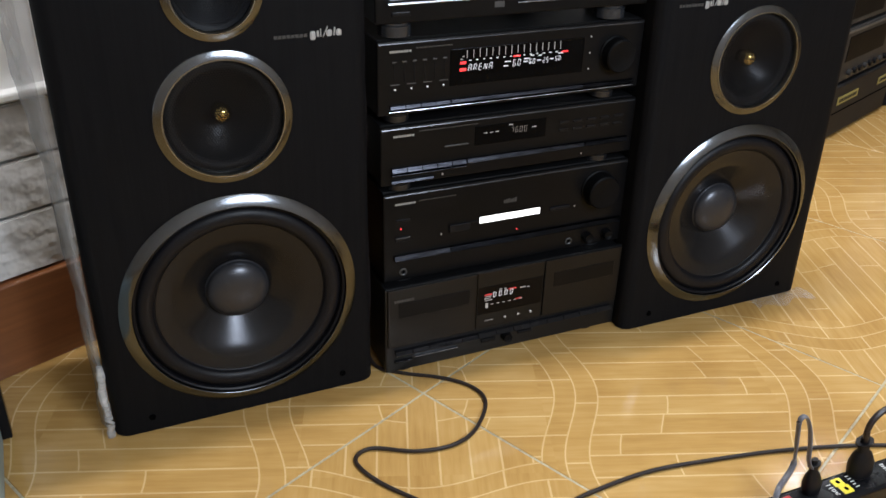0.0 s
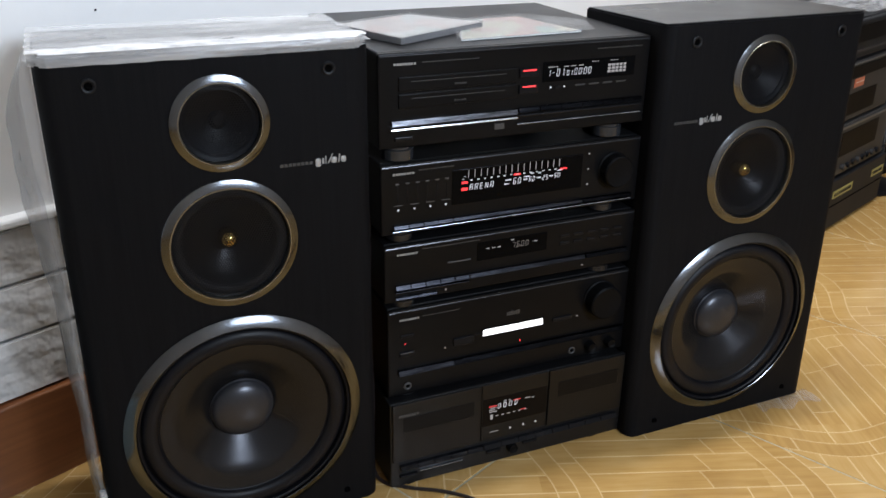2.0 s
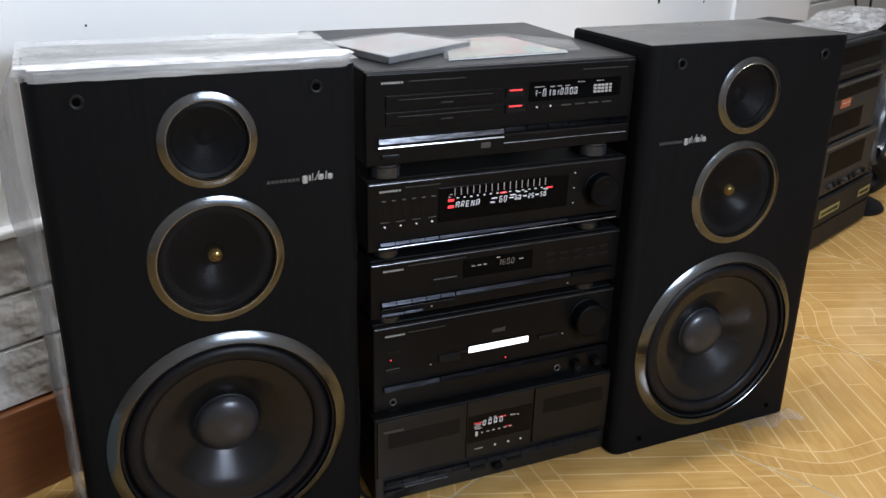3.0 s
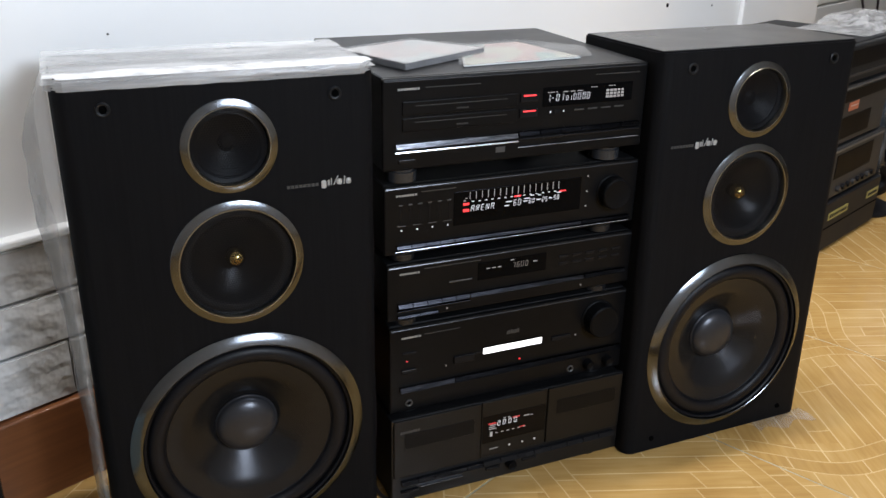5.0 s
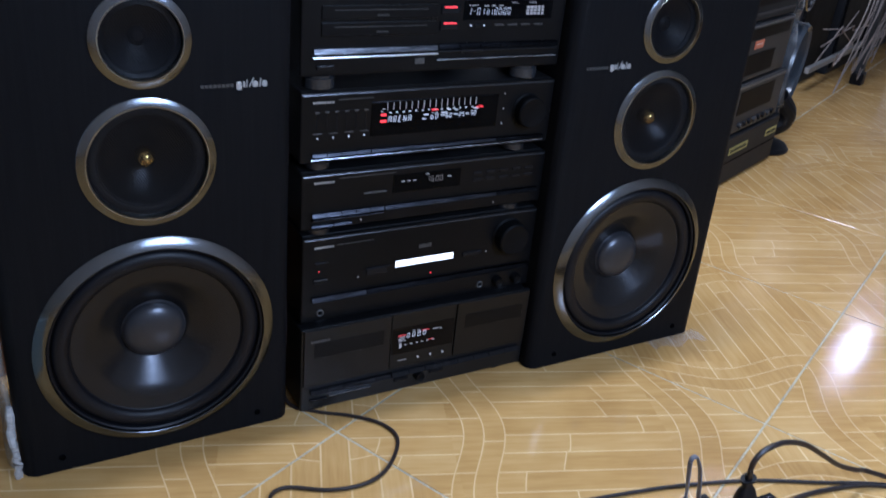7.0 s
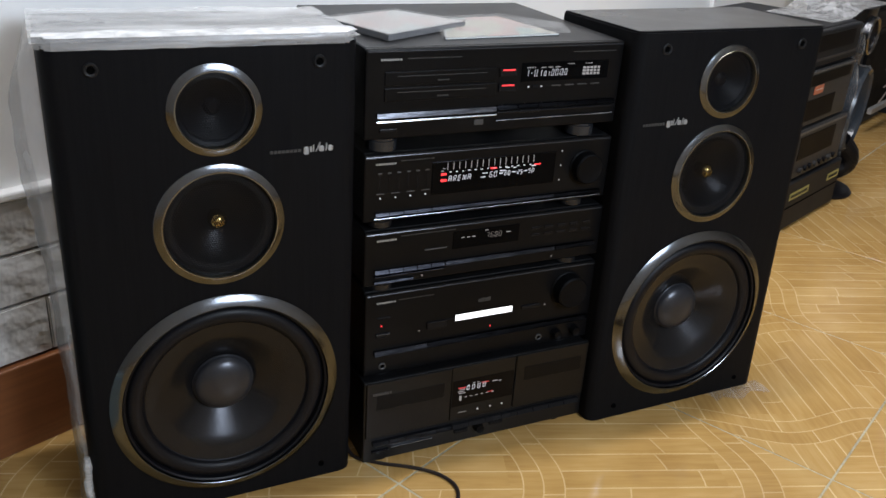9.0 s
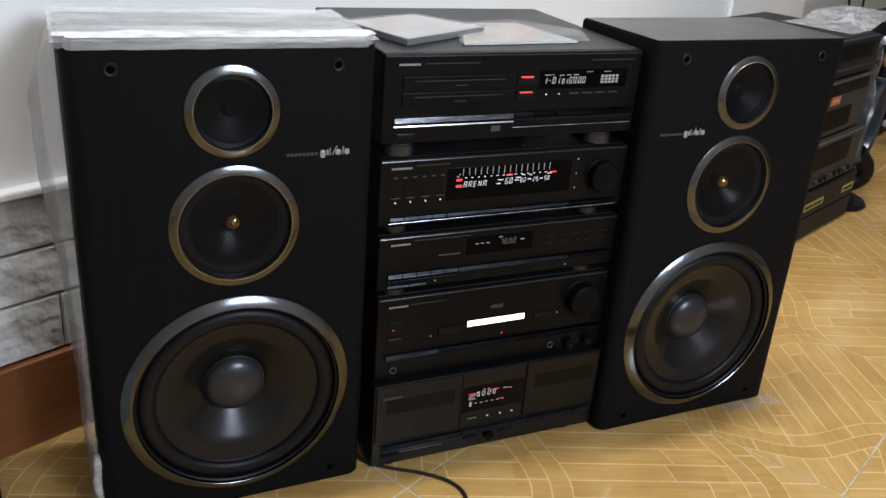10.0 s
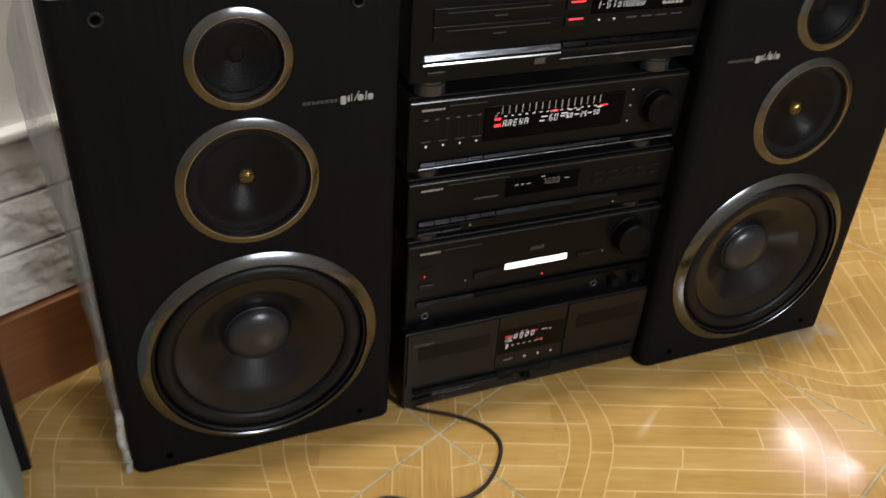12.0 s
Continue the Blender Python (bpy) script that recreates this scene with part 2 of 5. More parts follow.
M_PLUG = plain("gold_plug", (0.62, 0.45, 0.16), 0.2, 1.0, 0.1, 60, 0.05)
M_MESH = perforated("perforated_black_steel", 0.0034)
M_HOLE = plain("grey_plastic_socket", (0.008, 0.0082, 0.009), 0.45, 0, 0.1, 60, 0.1, Specular_IOR_Level=0.2)
M_DARK = plain("dark_void", (0.002, 0.002, 0.002), 0.8, 0, 0.1, 60, 0.1, Specular_IOR_Level=0.0)
# darker copy of the chrome for the right-hand ends, where the reflection fades
M_CHROME_UNLIT = streaked("unlit_chrome_strip", (0.012, 0.0125, 0.0150), 0.22)
M_KNOB = plain("matt_black_knob", (0.0030, 0.0030, 0.0034), 0.5, 0, 0.15, 60, 0.1, Specular_IOR_Level=0.08)
M_SURROUND = plain("grey_foam_surround", (0.019, 0.019, 0.021), 0.6, 0, 0.15, 60, 0.2, Specular_IOR_Level=0.2)
M_OLD_WINDOW = plain("dusty_dark_window", (0.0030, 0.0030, 0.0034), 0.35, 0, 0.3, 30, 0.2, Specular_IOR_Level=0.03)
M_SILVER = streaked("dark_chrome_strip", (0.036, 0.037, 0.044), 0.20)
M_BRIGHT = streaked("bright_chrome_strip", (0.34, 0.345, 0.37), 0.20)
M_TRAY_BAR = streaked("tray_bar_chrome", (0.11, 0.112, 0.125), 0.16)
M_LINE = brushed("polished_trim_line", (0.62, 0.63, 0.66), 0.18)
M_LOGO = plain("silver_print", (0.36, 0.36, 0.355), 0.4, 0.3, 0.08)
M_LOGO_DIM = plain("dull_silver_print", (0.055, 0.055, 0.055), 0.4, 0.2, 0.08)
M_FOOT = plain("silver_foot", (0.050, 0.053, 0.060), 0.20, 0.6, 0.1)
M_FOOT_DARK = plain("dark_plastic_foot", (0.010, 0.010, 0.011), 0.35, 0.0, 0.15)
M_WINDOW = plain("smoked_display_window", (0.0022, 0.0022, 0.0025), 0.16, 0, 0.1, Specular_IOR_Level=0.04)
M_DECK_WINDOW = plain("brown_smoked_window", (0.0044, 0.0036, 0.0034), 0.16, 0, 0.1, Specular_IOR_Level=0.08)
M_RED = glow("red_lamp", (1.0, 0.035, 0.04, 1), 1.9)
M_LAMP = glow("red_neon_lamp", (1.0, 0.06, 0.04, 1), 6.0)
M_RED_DIM = glow("dim_red_segment", (1.0, 0.05, 0.05, 1), 0.75)
M_WHITE = glow("white_segment", (0.95, 0.96, 1.0, 1), 0.95)
M_DIM = glow("dim_segment", (0.8, 0.7, 0.62, 1), 0.22)
M_GREY = glow("grey_segment", (0.9, 0.85, 0.82, 1), 0.42)
M_BAR = glow("lit_window", (1.0, 0.99, 0.95, 1), 2.2)
# side toned darker; wall glare on top and hem painted in by tone
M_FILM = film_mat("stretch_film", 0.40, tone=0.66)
M_FILM_BAG = film_mat("crumpled_bag_film", 0.42, (30, 30, 12), 1.0, 1.15)
M_FILM_TOP = film_mat("taut_film_painted_glare", 0.52, (3, 13, 5), 0.20, 1.08)
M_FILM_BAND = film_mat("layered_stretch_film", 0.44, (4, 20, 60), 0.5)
M_FILM_HEM = film_mat("gathered_film_painted_glare", 0.85, tone=1.28)
M_FILM_THIN = film_mat("clear_bag_film", 0.16)
M_TILE = floor_tile_mat()
M_GROUT = plain("sandy_grey_grout", (0.38, 0.335, 0.225), 0.85, 0, 0.5, 30, 0.4)
M_STONE = stone_mat()
M_WALL = wall_paint("white_wall_paint", (0.88, 0.88, 0.87))
# tone of the added unseen walls, set for bounce light and reflections
M_ROOM = wall_paint("unseen_wall_fill_paint", (0.58, 0.57, 0.55))
M_WALL_GREY = wall_paint("cream_board_paint", (0.84, 0.82, 0.77))
M_SKIRT = brown_wood()
M_CABLE = plain("brown_black_cable", (0.012, 0.0072, 0.0070), 0.42, 0, 0.2, 80, 0.2)
M_CABLE_GREY = plain("dusty_pale_cable", (0.20, 0.165, 0.145), 0.6, 0, 0.2, 80, 0.2)
M_LEAD = plain("grey_twin_lead", (0.10, 0.10, 0.115), 0.4, 0, 0.2, 80, 0.2)
M_STRIP = plain("black_glossy_plastic", (0.008, 0.008, 0.009), 0.25, 0, 0.15, 50, 0.15, Specular_IOR_Level=0.14)
M_YELLOW = plain("yellow_plastic", (0.75, 0.62, 0.05), 0.4)
M_BLUE = plain("light_blue_plastic", (0.22, 0.42, 0.62), 0.4)
M_NAVY = plain("navy_plastic", (0.05, 0.08, 0.24), 0.4)
M_GREEN = plain("green_plastic", (0.03, 0.20, 0.12), 0.4)
M_ROCKER = glow("lit_red_rocker", (1.0, 0.015, 0.012, 1), 0.42)
M_PRINT = plain("white_print", (0.72, 0.72, 0.70), 0.5)
M_OLD = plain("dusty_black_case", (0.0135, 0.0140, 0.0158), 0.5, 0, 0.3, 25, 0.3, Specular_IOR_Level=0.12)
M_OLD_LIGHT = plain("dusty_grey_case", (0.034, 0.033, 0.033), 0.42, 0, 0.3, 25, 0.3, Specular_IOR_Level=0.15)
M_CLEARGREY = plain("frosted_grey_plastic", (0.17, 0.17, 0.175), 0.2, 0, 0.2, 60, 0.1)
M_LABEL = plain("yellow_sticker", (0.32, 0.29, 0.09), 0.5)
M_ORANGE = plain("orange_sticker", (0.50, 0.15, 0.075), 0.5)
M_DULL_TRIM = plain("dull_grey_trim", (0.11, 0.11, 0.115), 0.35, 0.4, 0.3, 20)
M_BLUEGREY = plain("blue_grey_gloss_plastic", (0.030, 0.037, 0.047), 0.22, 0, 0.2, 25, 0.1)
M_STEEL = plain("painted_pale_steel", (0.28, 0.275, 0.265), 0.4, 0.2, 0.2)
M_TEAL = plain("pale_teal_paint", (0.26, 0.33, 0.33), 0.5)
M_CEIL = wall_paint("unseen_ceiling_fill_paint", (0.60, 0.60, 0.59))

# ---- mesh helpers ----
def part(name, bm, material, parent, label="", smooth=False):
    mesh = bpy.data.meshes.new(name)
    bmesh.ops.recalc_face_normals(bm, faces=bm.faces[:])
    if smooth:
        for f in bm.faces:
            f.smooth = True
        for e in bm.edges:
            if len(e.link_faces) == 2 and e.calc_face_angle(0) > radians(24):
                e.smooth = False
    bm.to_mesh(mesh)
    bm.free()
    mesh.materials.append(material)
    ob = new(name, mesh)
    ob.parent = parent
    if label:
        tagged(ob, label)
    return ob


def thing(name, label, category, group="", kind=""):
    return tagged(new(name), label, category, group, kind)


def box(x0, x1, y0, y1, z0, z1, bevel=0.0, segments=2, bm=None):
    """A box with bevelled edges, added to bm."""
    b = bmesh.new()
    bmesh.ops.create_cube(b, size=1)
    for v in b.verts:
        v.co = Vector(((x0 + x1) / 2 + v.co.x * (x1 - x0), (y0 + y1) / 2 + v.co.y * (y1 - y0), (z0 + z1) / 2 + v.co.z * (z1 - z0)))
    if bevel:
        bmesh.ops.bevel(b, geom=b.edges[:], offset=bevel, segments=segments, affect="EDGES", profile=0.5)
    return join(bm, b)


def join(bm, b):
    if bm is None:
        return b
    m = bpy.data.meshes.new("tmp")
    b.to_mesh(m)
    b.free()
    bm.from_mesh(m)
    bpy.data.meshes.remove(m)
    return bm


def lathe(profile, cx=0.0, cz=0.0, cy=0.0, steps=72, bm=None, upright=False):
    """Turns a profile of (radius, along) round an axis: along y (into the front), or along z if upright."""
    b = bmesh.new()
    rings = []
    for r, d in profile:
        ring = []
        for i in range(steps if r > 1e-6 else 1):
            a = 2 * math.pi * i / steps
            ring.append(b.verts.new((cx + r * math.cos(a), cy + r * math.sin(a), cz + d) if upright else (cx + r * math.cos(a), cy + d, cz + r * math.sin(a))))
        rings.append(ring)
    for A, B in zip(rings, rings[1:]):
        for i in range(steps):
            j = (i + 1) % steps
            if len(A) == 1 and len(B) == 1:
                continue
            if len(A) == 1:
                b.faces.new((A[0], B[i], B[j]))
            elif len(B) == 1:
                b.faces.new((A[i], A[j], B[0]))
            else:
                b.faces.new((A[i], A[j], B[j], B[i]))
    return join(bm, b)


def smooth_line(points, steps=8):
    """A Catmull-Rom line through the points."""
    pts = [Vector(p) for p in points]
    pts = [2 * pts[0] - pts[1]] + pts + [2 * pts[-1] - pts[-2]]
    out = []
    for i in range(1, len(pts) - 2):
        for s in range(steps):
            t = s / steps
            a, b, c, d = pts[i - 1:i + 3]
            out.append(0.5 * ((2 * b) + (c - a) * t + (2 * a - 5 * b + 4 * c - d) * t * t + (3 * b - a - 3 * c + d) * t ** 3))
    return out + [pts[-2]]


def tube(points, radius, sides=8, steps=8, bm=None, flat=1.0):
    line = smooth_line(points, steps)
    b = bmesh.new()
    rings = []
    for i, p in enumerate(line):
        d = (line[min(i + 1, len(line) - 1)] - line[max(i - 1, 0)]).normalized()
        side = d.cross(Vector((0, 0, 1)))
        side = side.normalized() if side.length > 1e-4 else Vector((1, 0, 0))
        up = side.cross(d).normalized()
        rings.append([b.verts.new(p + radius * (side * math.cos(a) + up * flat * math.sin(a))) for a in (2 * math.pi * k / sides for k in range(sides))])
    for A, B in zip(rings, rings[1:]):
        for k in range(sides):
            b.faces.new((A[k], A[(k + 1) % sides], B[(k + 1) % sides], B[k]))
    b.faces.new(rings[0])
    b.faces.new(rings[-1][::-1])
    return join(bm, b)


def lettering(text, x, z, size, y=-0.001, lean=0.0, bm=None):
    """Upright lettering on a front, its left end at x and its foot at z."""
    data = bpy.data.curves.new("lettering", "FONT")
    data.body, data.size, data.shear, data.resolution_u = text, size, lean, 2
    ob = new("lettering", data)
    mesh = bpy.data.meshes.new_from_object(ob.evaluated_get(bpy.context.evaluated_depsgraph_get()))
    bpy.data.objects.remove(ob)
    bpy.data.curves.remove(data)
    b = bmesh.new()
    b.from_mesh(mesh)
    bpy.data.meshes.remove(mesh)
    for v in b.verts:
        v.co = Vector((x + v.co.x, y, z + v.co.y))
    return join(bm, b)


def bars(x0, x1, z0, z1, count, y=-0.0008, seed=1, bm=None, thick=0.0008, lean=0.0):
    """A line of lettering as plain bars."""
    rnd = random.Random(seed)
    b = bmesh.new()
    step = (x1 - x0) / count
    for i in range(count):
        w = step * rnd.uniform(0.62, 0.8)
        top = z1
        bb = box(x0 + i * step, x0 + i * step + w, y, y + thick, z0, top)
        if lean:
            for v in bb.verts:
                v.co.x += (v.co.z - z0) * lean
        b = join(b, bb)
    return join(bm, b)


# strokes of display characters in a cell 1 wide and 2 high, and those that each character lights
CELL = {"a": (0, 2, 1, 2), "b": (1, 1, 1, 2), "c": (1, 0, 1, 1), "d": (0, 0, 1, 0), "e": (0, 0, 0, 1), "f": (0, 1, 0, 2), "g": (0, 1, 1, 1), "k": (0.5, 1, 1, 0), "m": (0, 2, 1, 0)}
LIT = {"0": "abcdef", "1": "bc", "2": "abged", "5": "afgcd", "6": "afgedc", "7": "abc", "-": "g", "A": "abcefg", "R": "abefgk", "E": "afged", "N": "efbcm"}


def display_text(text, x, z, pitch, h, y, thick=0.0006, lean=0.10, bm=None):
    """Characters of a lit display, each made of thin separate strokes."""
    b = bm or bmesh.new()
    w = pitch * 0.52
    for k, ch in enumerate(text):
        if ch in ":.":
            spots_at = (0.3, 0.7) if ch == ":" else (0.04,)
            for f in spots_at:
                b = box(x - pitch * 0.2 + lean * h * f, x - pitch * 0.2 + thick + lean * h * f, y, y + 0.0003, z + h * f, z + h * f + thick, bm=b)
            x += pitch * (0.12 if ch == ":" else 0.0)
            continue
        for seg in LIT.get(ch, ""):
            x0, z0, x1, z1 = CELL[seg]
            p, q = Vector((x + x0 * w, 0, z + z0 * h / 2)), Vector((x + x1 * w, 0, z + z1 * h / 2))
            d = (q - p).normalized()
            p, q, side = p + d * thick * 0.5, q - d * thick * 0.5, Vector((-d.z, 0, d.x)) * thick * 0.5
            ring = [p + side, q + side, q - side, p - side]
            front = [b.verts.new((v.x + (v.z - z) * lean, y, v.z)) for v in ring]
            back = [b.verts.new((v.x + (v.z - z) * lean, y + 0.0003, v.z)) for v in ring]
            b.faces.new(front)
            b.faces.new(back[::-1])
            for m in range(4):
                b.faces.new((front[m], back[m], back[(m + 1) % 4], front[(m + 1) % 4]))
        x += pitch
    return b

# ---- the room ----
WALL_TURN = 24.0
WALL = pose(-0.433, 0.25, 0, 0, 0, WALL_TURN)  # x along the wall, y into it


def struct(name, bm, material, m=None, label="", category=""):
    ob = part(name, bm, material, None)
    if m is not None:
        ob.matrix_world = m
    return tagged(ob, label, category, "", "structure")


struct("wall_back", box(-2.4, 2.86, 0.012, 0.16, 0.43, 2.7), M_WALL, WALL, "plain white painted wall above a stone dado", "wall")
struct("wall_back_lower", box(-2.4, 2.86, 0.03, 0.16, 0, 0.43), M_WALL, WALL, "rough backing behind the moulded stone dado", "wall")
struct("pilaster", box(2.24, 2.86, -0.0045, 0.011, 0, 2.7, 0.004, 3), M_WALL, WALL, "white painted flat pilaster on the wall", "pilaster")
struct("wall_far", box(2.86, 7.0, 0.30, 0.45, 0, 2.7), M_WALL_GREY, WALL, "cream boarded wall past the pilaster", "wall")
struct("wall_far_return", box(2.76, 2.86, 0.16, 0.30, 0, 2.7), M_WALL, WALL, "short white wall return", "wall")
dado = tagged(new("stone_dado"), "white moulded stone panels with chiselled faces", "dado", "", "structure")
dado.matrix_world = WALL
random.seed(4)
stone_mesh = {}
for r, (z0, z1) in enumerate(((0.158, 0.252), (0.256, 0.336), (0.340, 0.420))):
    x = -2.4 + 0.09 * r
    while x < 2.2:
        w = (0.60, 0.48)[(r + round(x * 10)) % 2]
        key = (r, w)
        if key not in stone_mesh:
            bm = box(0, w - 0.0015, -0.002, 0.029, z0, z1)
            bmesh.ops.bevel(bm, geom=[e for e in bm.edges if all(v.co.y < 0 for v in e.verts)], offset=0.0025, segments=2, affect="EDGES")
            first = part("stone", bm, M_STONE, dado)
            stone_mesh[key] = first.data
            first.location.x = x
        else:
            ob = new("stone", stone_mesh[key])
            ob.parent = dado
            ob.location.x = x
        x += w
struct("dado_rail", box(-2.4, 2.2, -0.010, 0.03, 0.424, 0.438, 0.004), M_WALL, WALL, "thin white cap rail above the stone dado", "trim")
struct("baseboard", box(-2.4, 2.2, -0.012, 0.03, 0.0, 0.154, 0.003), M_SKIRT, WALL, "tall varnished brown wooden skirting board", "baseboard")
far = tagged(new("wall_boards"), "cream horizontal boards with shadow gaps", "wall boards", "", "structure")
far.matrix_world = WALL
board = None
for k in range(18):
    if board is None:
        board = part("board", box(2.87, 6.9, 0.272, 0.299, 0, 0.136, 0.004, 1), M_WALL_GREY, far).data
        ob = far.children[0]
    else:
        ob = new("board", board)
        ob.parent = far
    ob.location.z = 0.02 + k * 0.145
spots = tagged(new("wall_marks"), "small dark specks on the white wall", "wall marks", "", "structure")
spots.matrix_world = WALL
for u, z, r in ((1.781, 0.621, 0.006), (0.133, 0.706, 0.0016), (2.05, 0.60, 0.003)):
    part("mark", lathe([(0, -0.001), (r, -0.0006), (r, 0.002)], u, z, 0.0115, 10), M_DARK, spots)

# floor: tiles over a grout bed
struct("floor", box(-4.5, 7.5, -5.0, 6.0, -0.05, -0.0012), M_GROUT, None, "glazed wood-look floor tiles laid askew to the stereo, pale grout", "floor")
floor_ob = bpy.data.objects["floor"]
TILES = Matrix.Translation((TILE_X, TILE_Y, 0)) @ Matrix.Rotation(TILE_TURN, 4, "Z")
tile_bm = box(0.0019, TILE - 0.0019, 0.0019 - TILE, -0.0019, -0.01, 0.0, 0.0009, 1)
tile_data = None
for i in range(-5, 11):
    for j in range(-5, 8):
        m = TILES @ Matrix.Translation((i * TILE, -j * TILE, 0))
        c = m @ Vector((TILE / 2, -TILE / 2, 0))
        if not (-2.6 < c.x < 5.6 and -2.3 < c.y < 3.6):
            continue
        if tile_data is None:
            ob = part("tile", tile_bm, M_TILE, floor_ob)
            tile_data = ob.data
        else:
            ob = new("tile", tile_data)
            ob.parent = floor_ob
        ob.matrix_local = m

# closing walls and ceiling: unseen, added and toned to set the fill light
struct("ceiling", box(-4.6, 7.6, -5.1, 6.1, 2.7, 2.8), M_CEIL, None, "plain pale ceiling, unseen, added to close the room", "ceiling")
struct("wall_left", box(-3.2, -3.1, -5.0, 1.5, 0, 2.7), M_ROOM, None, "plain pale wall, unseen, added to close the room", "wall")
struct("wall_right", box(6.6, 6.7, -5.0, 5.5, 0, 2.7), M_ROOM, None, "plain pale wall, unseen, added to close the room", "wall")
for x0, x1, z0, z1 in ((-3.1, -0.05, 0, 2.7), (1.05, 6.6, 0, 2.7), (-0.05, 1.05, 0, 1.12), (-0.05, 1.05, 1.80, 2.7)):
    struct("wall_behind", box(x0, x1, -2.12, -2.02, z0, z1), M_ROOM, None, "plain pale unseen wall, added round a window opening", "wall")

# ---- loudspeakers ----
def cabinet_mesh(w, d, h, r):
    """A cabinet with rounded upright front edges; front at y = 0."""
    b = bmesh.new()
    bmesh.ops.create_cube(b, size=1)
    for v in b.verts:
        v.co = Vector((v.co.x * w, d / 2 + v.co.y * d, h / 2 + v.co.z * h))
    front = [e for e in b.edges if all(v.co.y < 1e-6 for v in e.verts) and abs(e.verts[0].co.z - e.verts[1].co.z) > 0.1]
    bmesh.ops.bevel(b, geom=front, offset=r, segments=5, affect="EDGES", profile=0.5)
    rest = [e for e in b.edges if e.is_manifold and e.calc_face_angle(0) > radians(60)]
    bmesh.ops.bevel(b, geom=rest, offset=0.0025, segments=2, affect="EDGES")
    b.normal_update()
    return b


def drilled(name, bm, material, parent, label, holes, depth, dx):
    """A part with round blind holes sunk into its front."""
    ob = part(name, bm, material, parent, label, True)
    for r, z in holes:
        cut = bpy.data.meshes.new("cut")
        c = lathe([(0, -0.02), (r, -0.02), (r, depth), (0, depth)], dx, z, 0, 128)
        bmesh.ops.recalc_face_normals(c, faces=c.faces[:])
        c.to_mesh(cut)
        c.free()
        tool = new("cut", cut)
        mod = ob.modifiers.new("hole", "BOOLEAN")
        mod.operation, mod.object, mod.solver = "DIFFERENCE", tool, "EXACT"
        bpy.context.view_layer.update()
        solid = bpy.data.meshes.new_from_object(ob.evaluated_get(bpy.context.evaluated_depsgraph_get()))
        ob.modifiers.clear()
        ob.data = solid
        bpy.data.objects.remove(tool)
    return ob


def loudspeaker(label, badge_x, dx):
    s = thing("loudspeaker", label, "loudspeaker", "pair of floor loudspeakers")
    drilled("cabinet", cabinet_mesh(0.387, 0.215, 0.6985, 0.020), M_VENEER, s, "black ash veneer cabinet", ((0.1480, 0.1890), (0.0760, 0.4575), (0.0500, 0.6145)), 0.095, dx)
    part("top_panel", box(-0.1895, 0.1895, 0.006, 0.2120, 0.6980, 0.6992, 0.0004, 1), M_TOP, s, "satin black top")
    # woofer: frame ring, rubber surround, cone, dust cap
    wz = 0.1890
    woofer = part("woofer", lathe([(0.1475, 0.014), (0.1475, 0.03), (0.06, 0.085), (0, 0.085)], dx, wz), M_DARK, s, "large bass driver", True)
    part("frame_ring", lathe([(0.1645, 0.001), (0.1643, -0.0014), (0.1636, -0.0020), (0.1500, -0.0087), (0.1490, -0.0089), (0.1482, -0.0082), (0.1476, 0.002), (0.1474, 0.010)], dx, wz, 0, 144), M_RING, woofer, "satin steel trim ring", True)
    part("gasket", lathe([(0.1476, -0.0040), (0.1462, -0.0046), (0.1440, -0.0030), (0.1432, 0.004)], dx, wz, 0, 128), M_RUBBER, woofer, "black gasket lip", True)
    part("surround", lathe([(0.1436, 0.005), (0.1420, 0.0045)] + [(0.1300 + 0.0118 * math.cos(a), 0.0045 - 0.0088 * math.sin(a)) for a in [math.pi * k / 12 for k in range(13)]] + [(0.1170, 0.0052), (0.1150, 0.0062)], dx, wz, 0, 128), M_RUBBER, woofer, "black rubber roll surround", True)
    cone = [(0.1165, 0.0050)]
    r, d = 0.1160, 0.0052
    while r > 0.040:
        cone.append((r, d))
        d += 0.004 * math.tan(radians(16 + 15 * min(1, max(0, (0.100 - r) / 0.016))))
        r -= 0.004
    part("cone", lathe(cone + [(0.038, d + 0.001)], dx, wz, 0, 128), M_CONE, woofer, "charcoal cone with a satin sheen", True)
    rim = d - 0.0055
    cap = [(0.0455, rim + 0.003), (0.0454, rim + 0.0005), (0.0440, rim - 0.0008)] + [(0.0440 * math.cos(a), rim - 0.0008 - 0.019 * math.sin(a)) for a in [math.pi / 2 * k / 12 for k in range(1, 12)]] + [(0, rim - 0.0198)]
    part("dust_cap", lathe(cap, dx, wz, 0, 72), M_CAP, woofer, "domed dust cap", True)
    # midrange
    mz = 0.4575
    mid = part("midrange", lathe([(0.0752, 0.006), (0.0752, 0.05), (0.0, 0.05)], dx, mz), M_DARK, s, "midrange driver behind a mesh", True)
    part("frame_ring", lathe([(0.0870, 0.001), (0.0868, -0.001), (0.0861, -0.0018), (0.0772, -0.0057), (0.0766, -0.0057)], dx, mz, 0, 112), M_RING, mid, "satin steel trim ring", True)
    part("gold_ring", lathe([(0.0766, -0.0055), (0.0762, -0.0063), (0.0752, -0.0063), (0.0747, -0.0053), (0.0744, 0.004)], dx, mz, 0, 112), M_WARM_TRIM, mid, "thin silver inner ring, tinted with the floor's warm reflection", True)
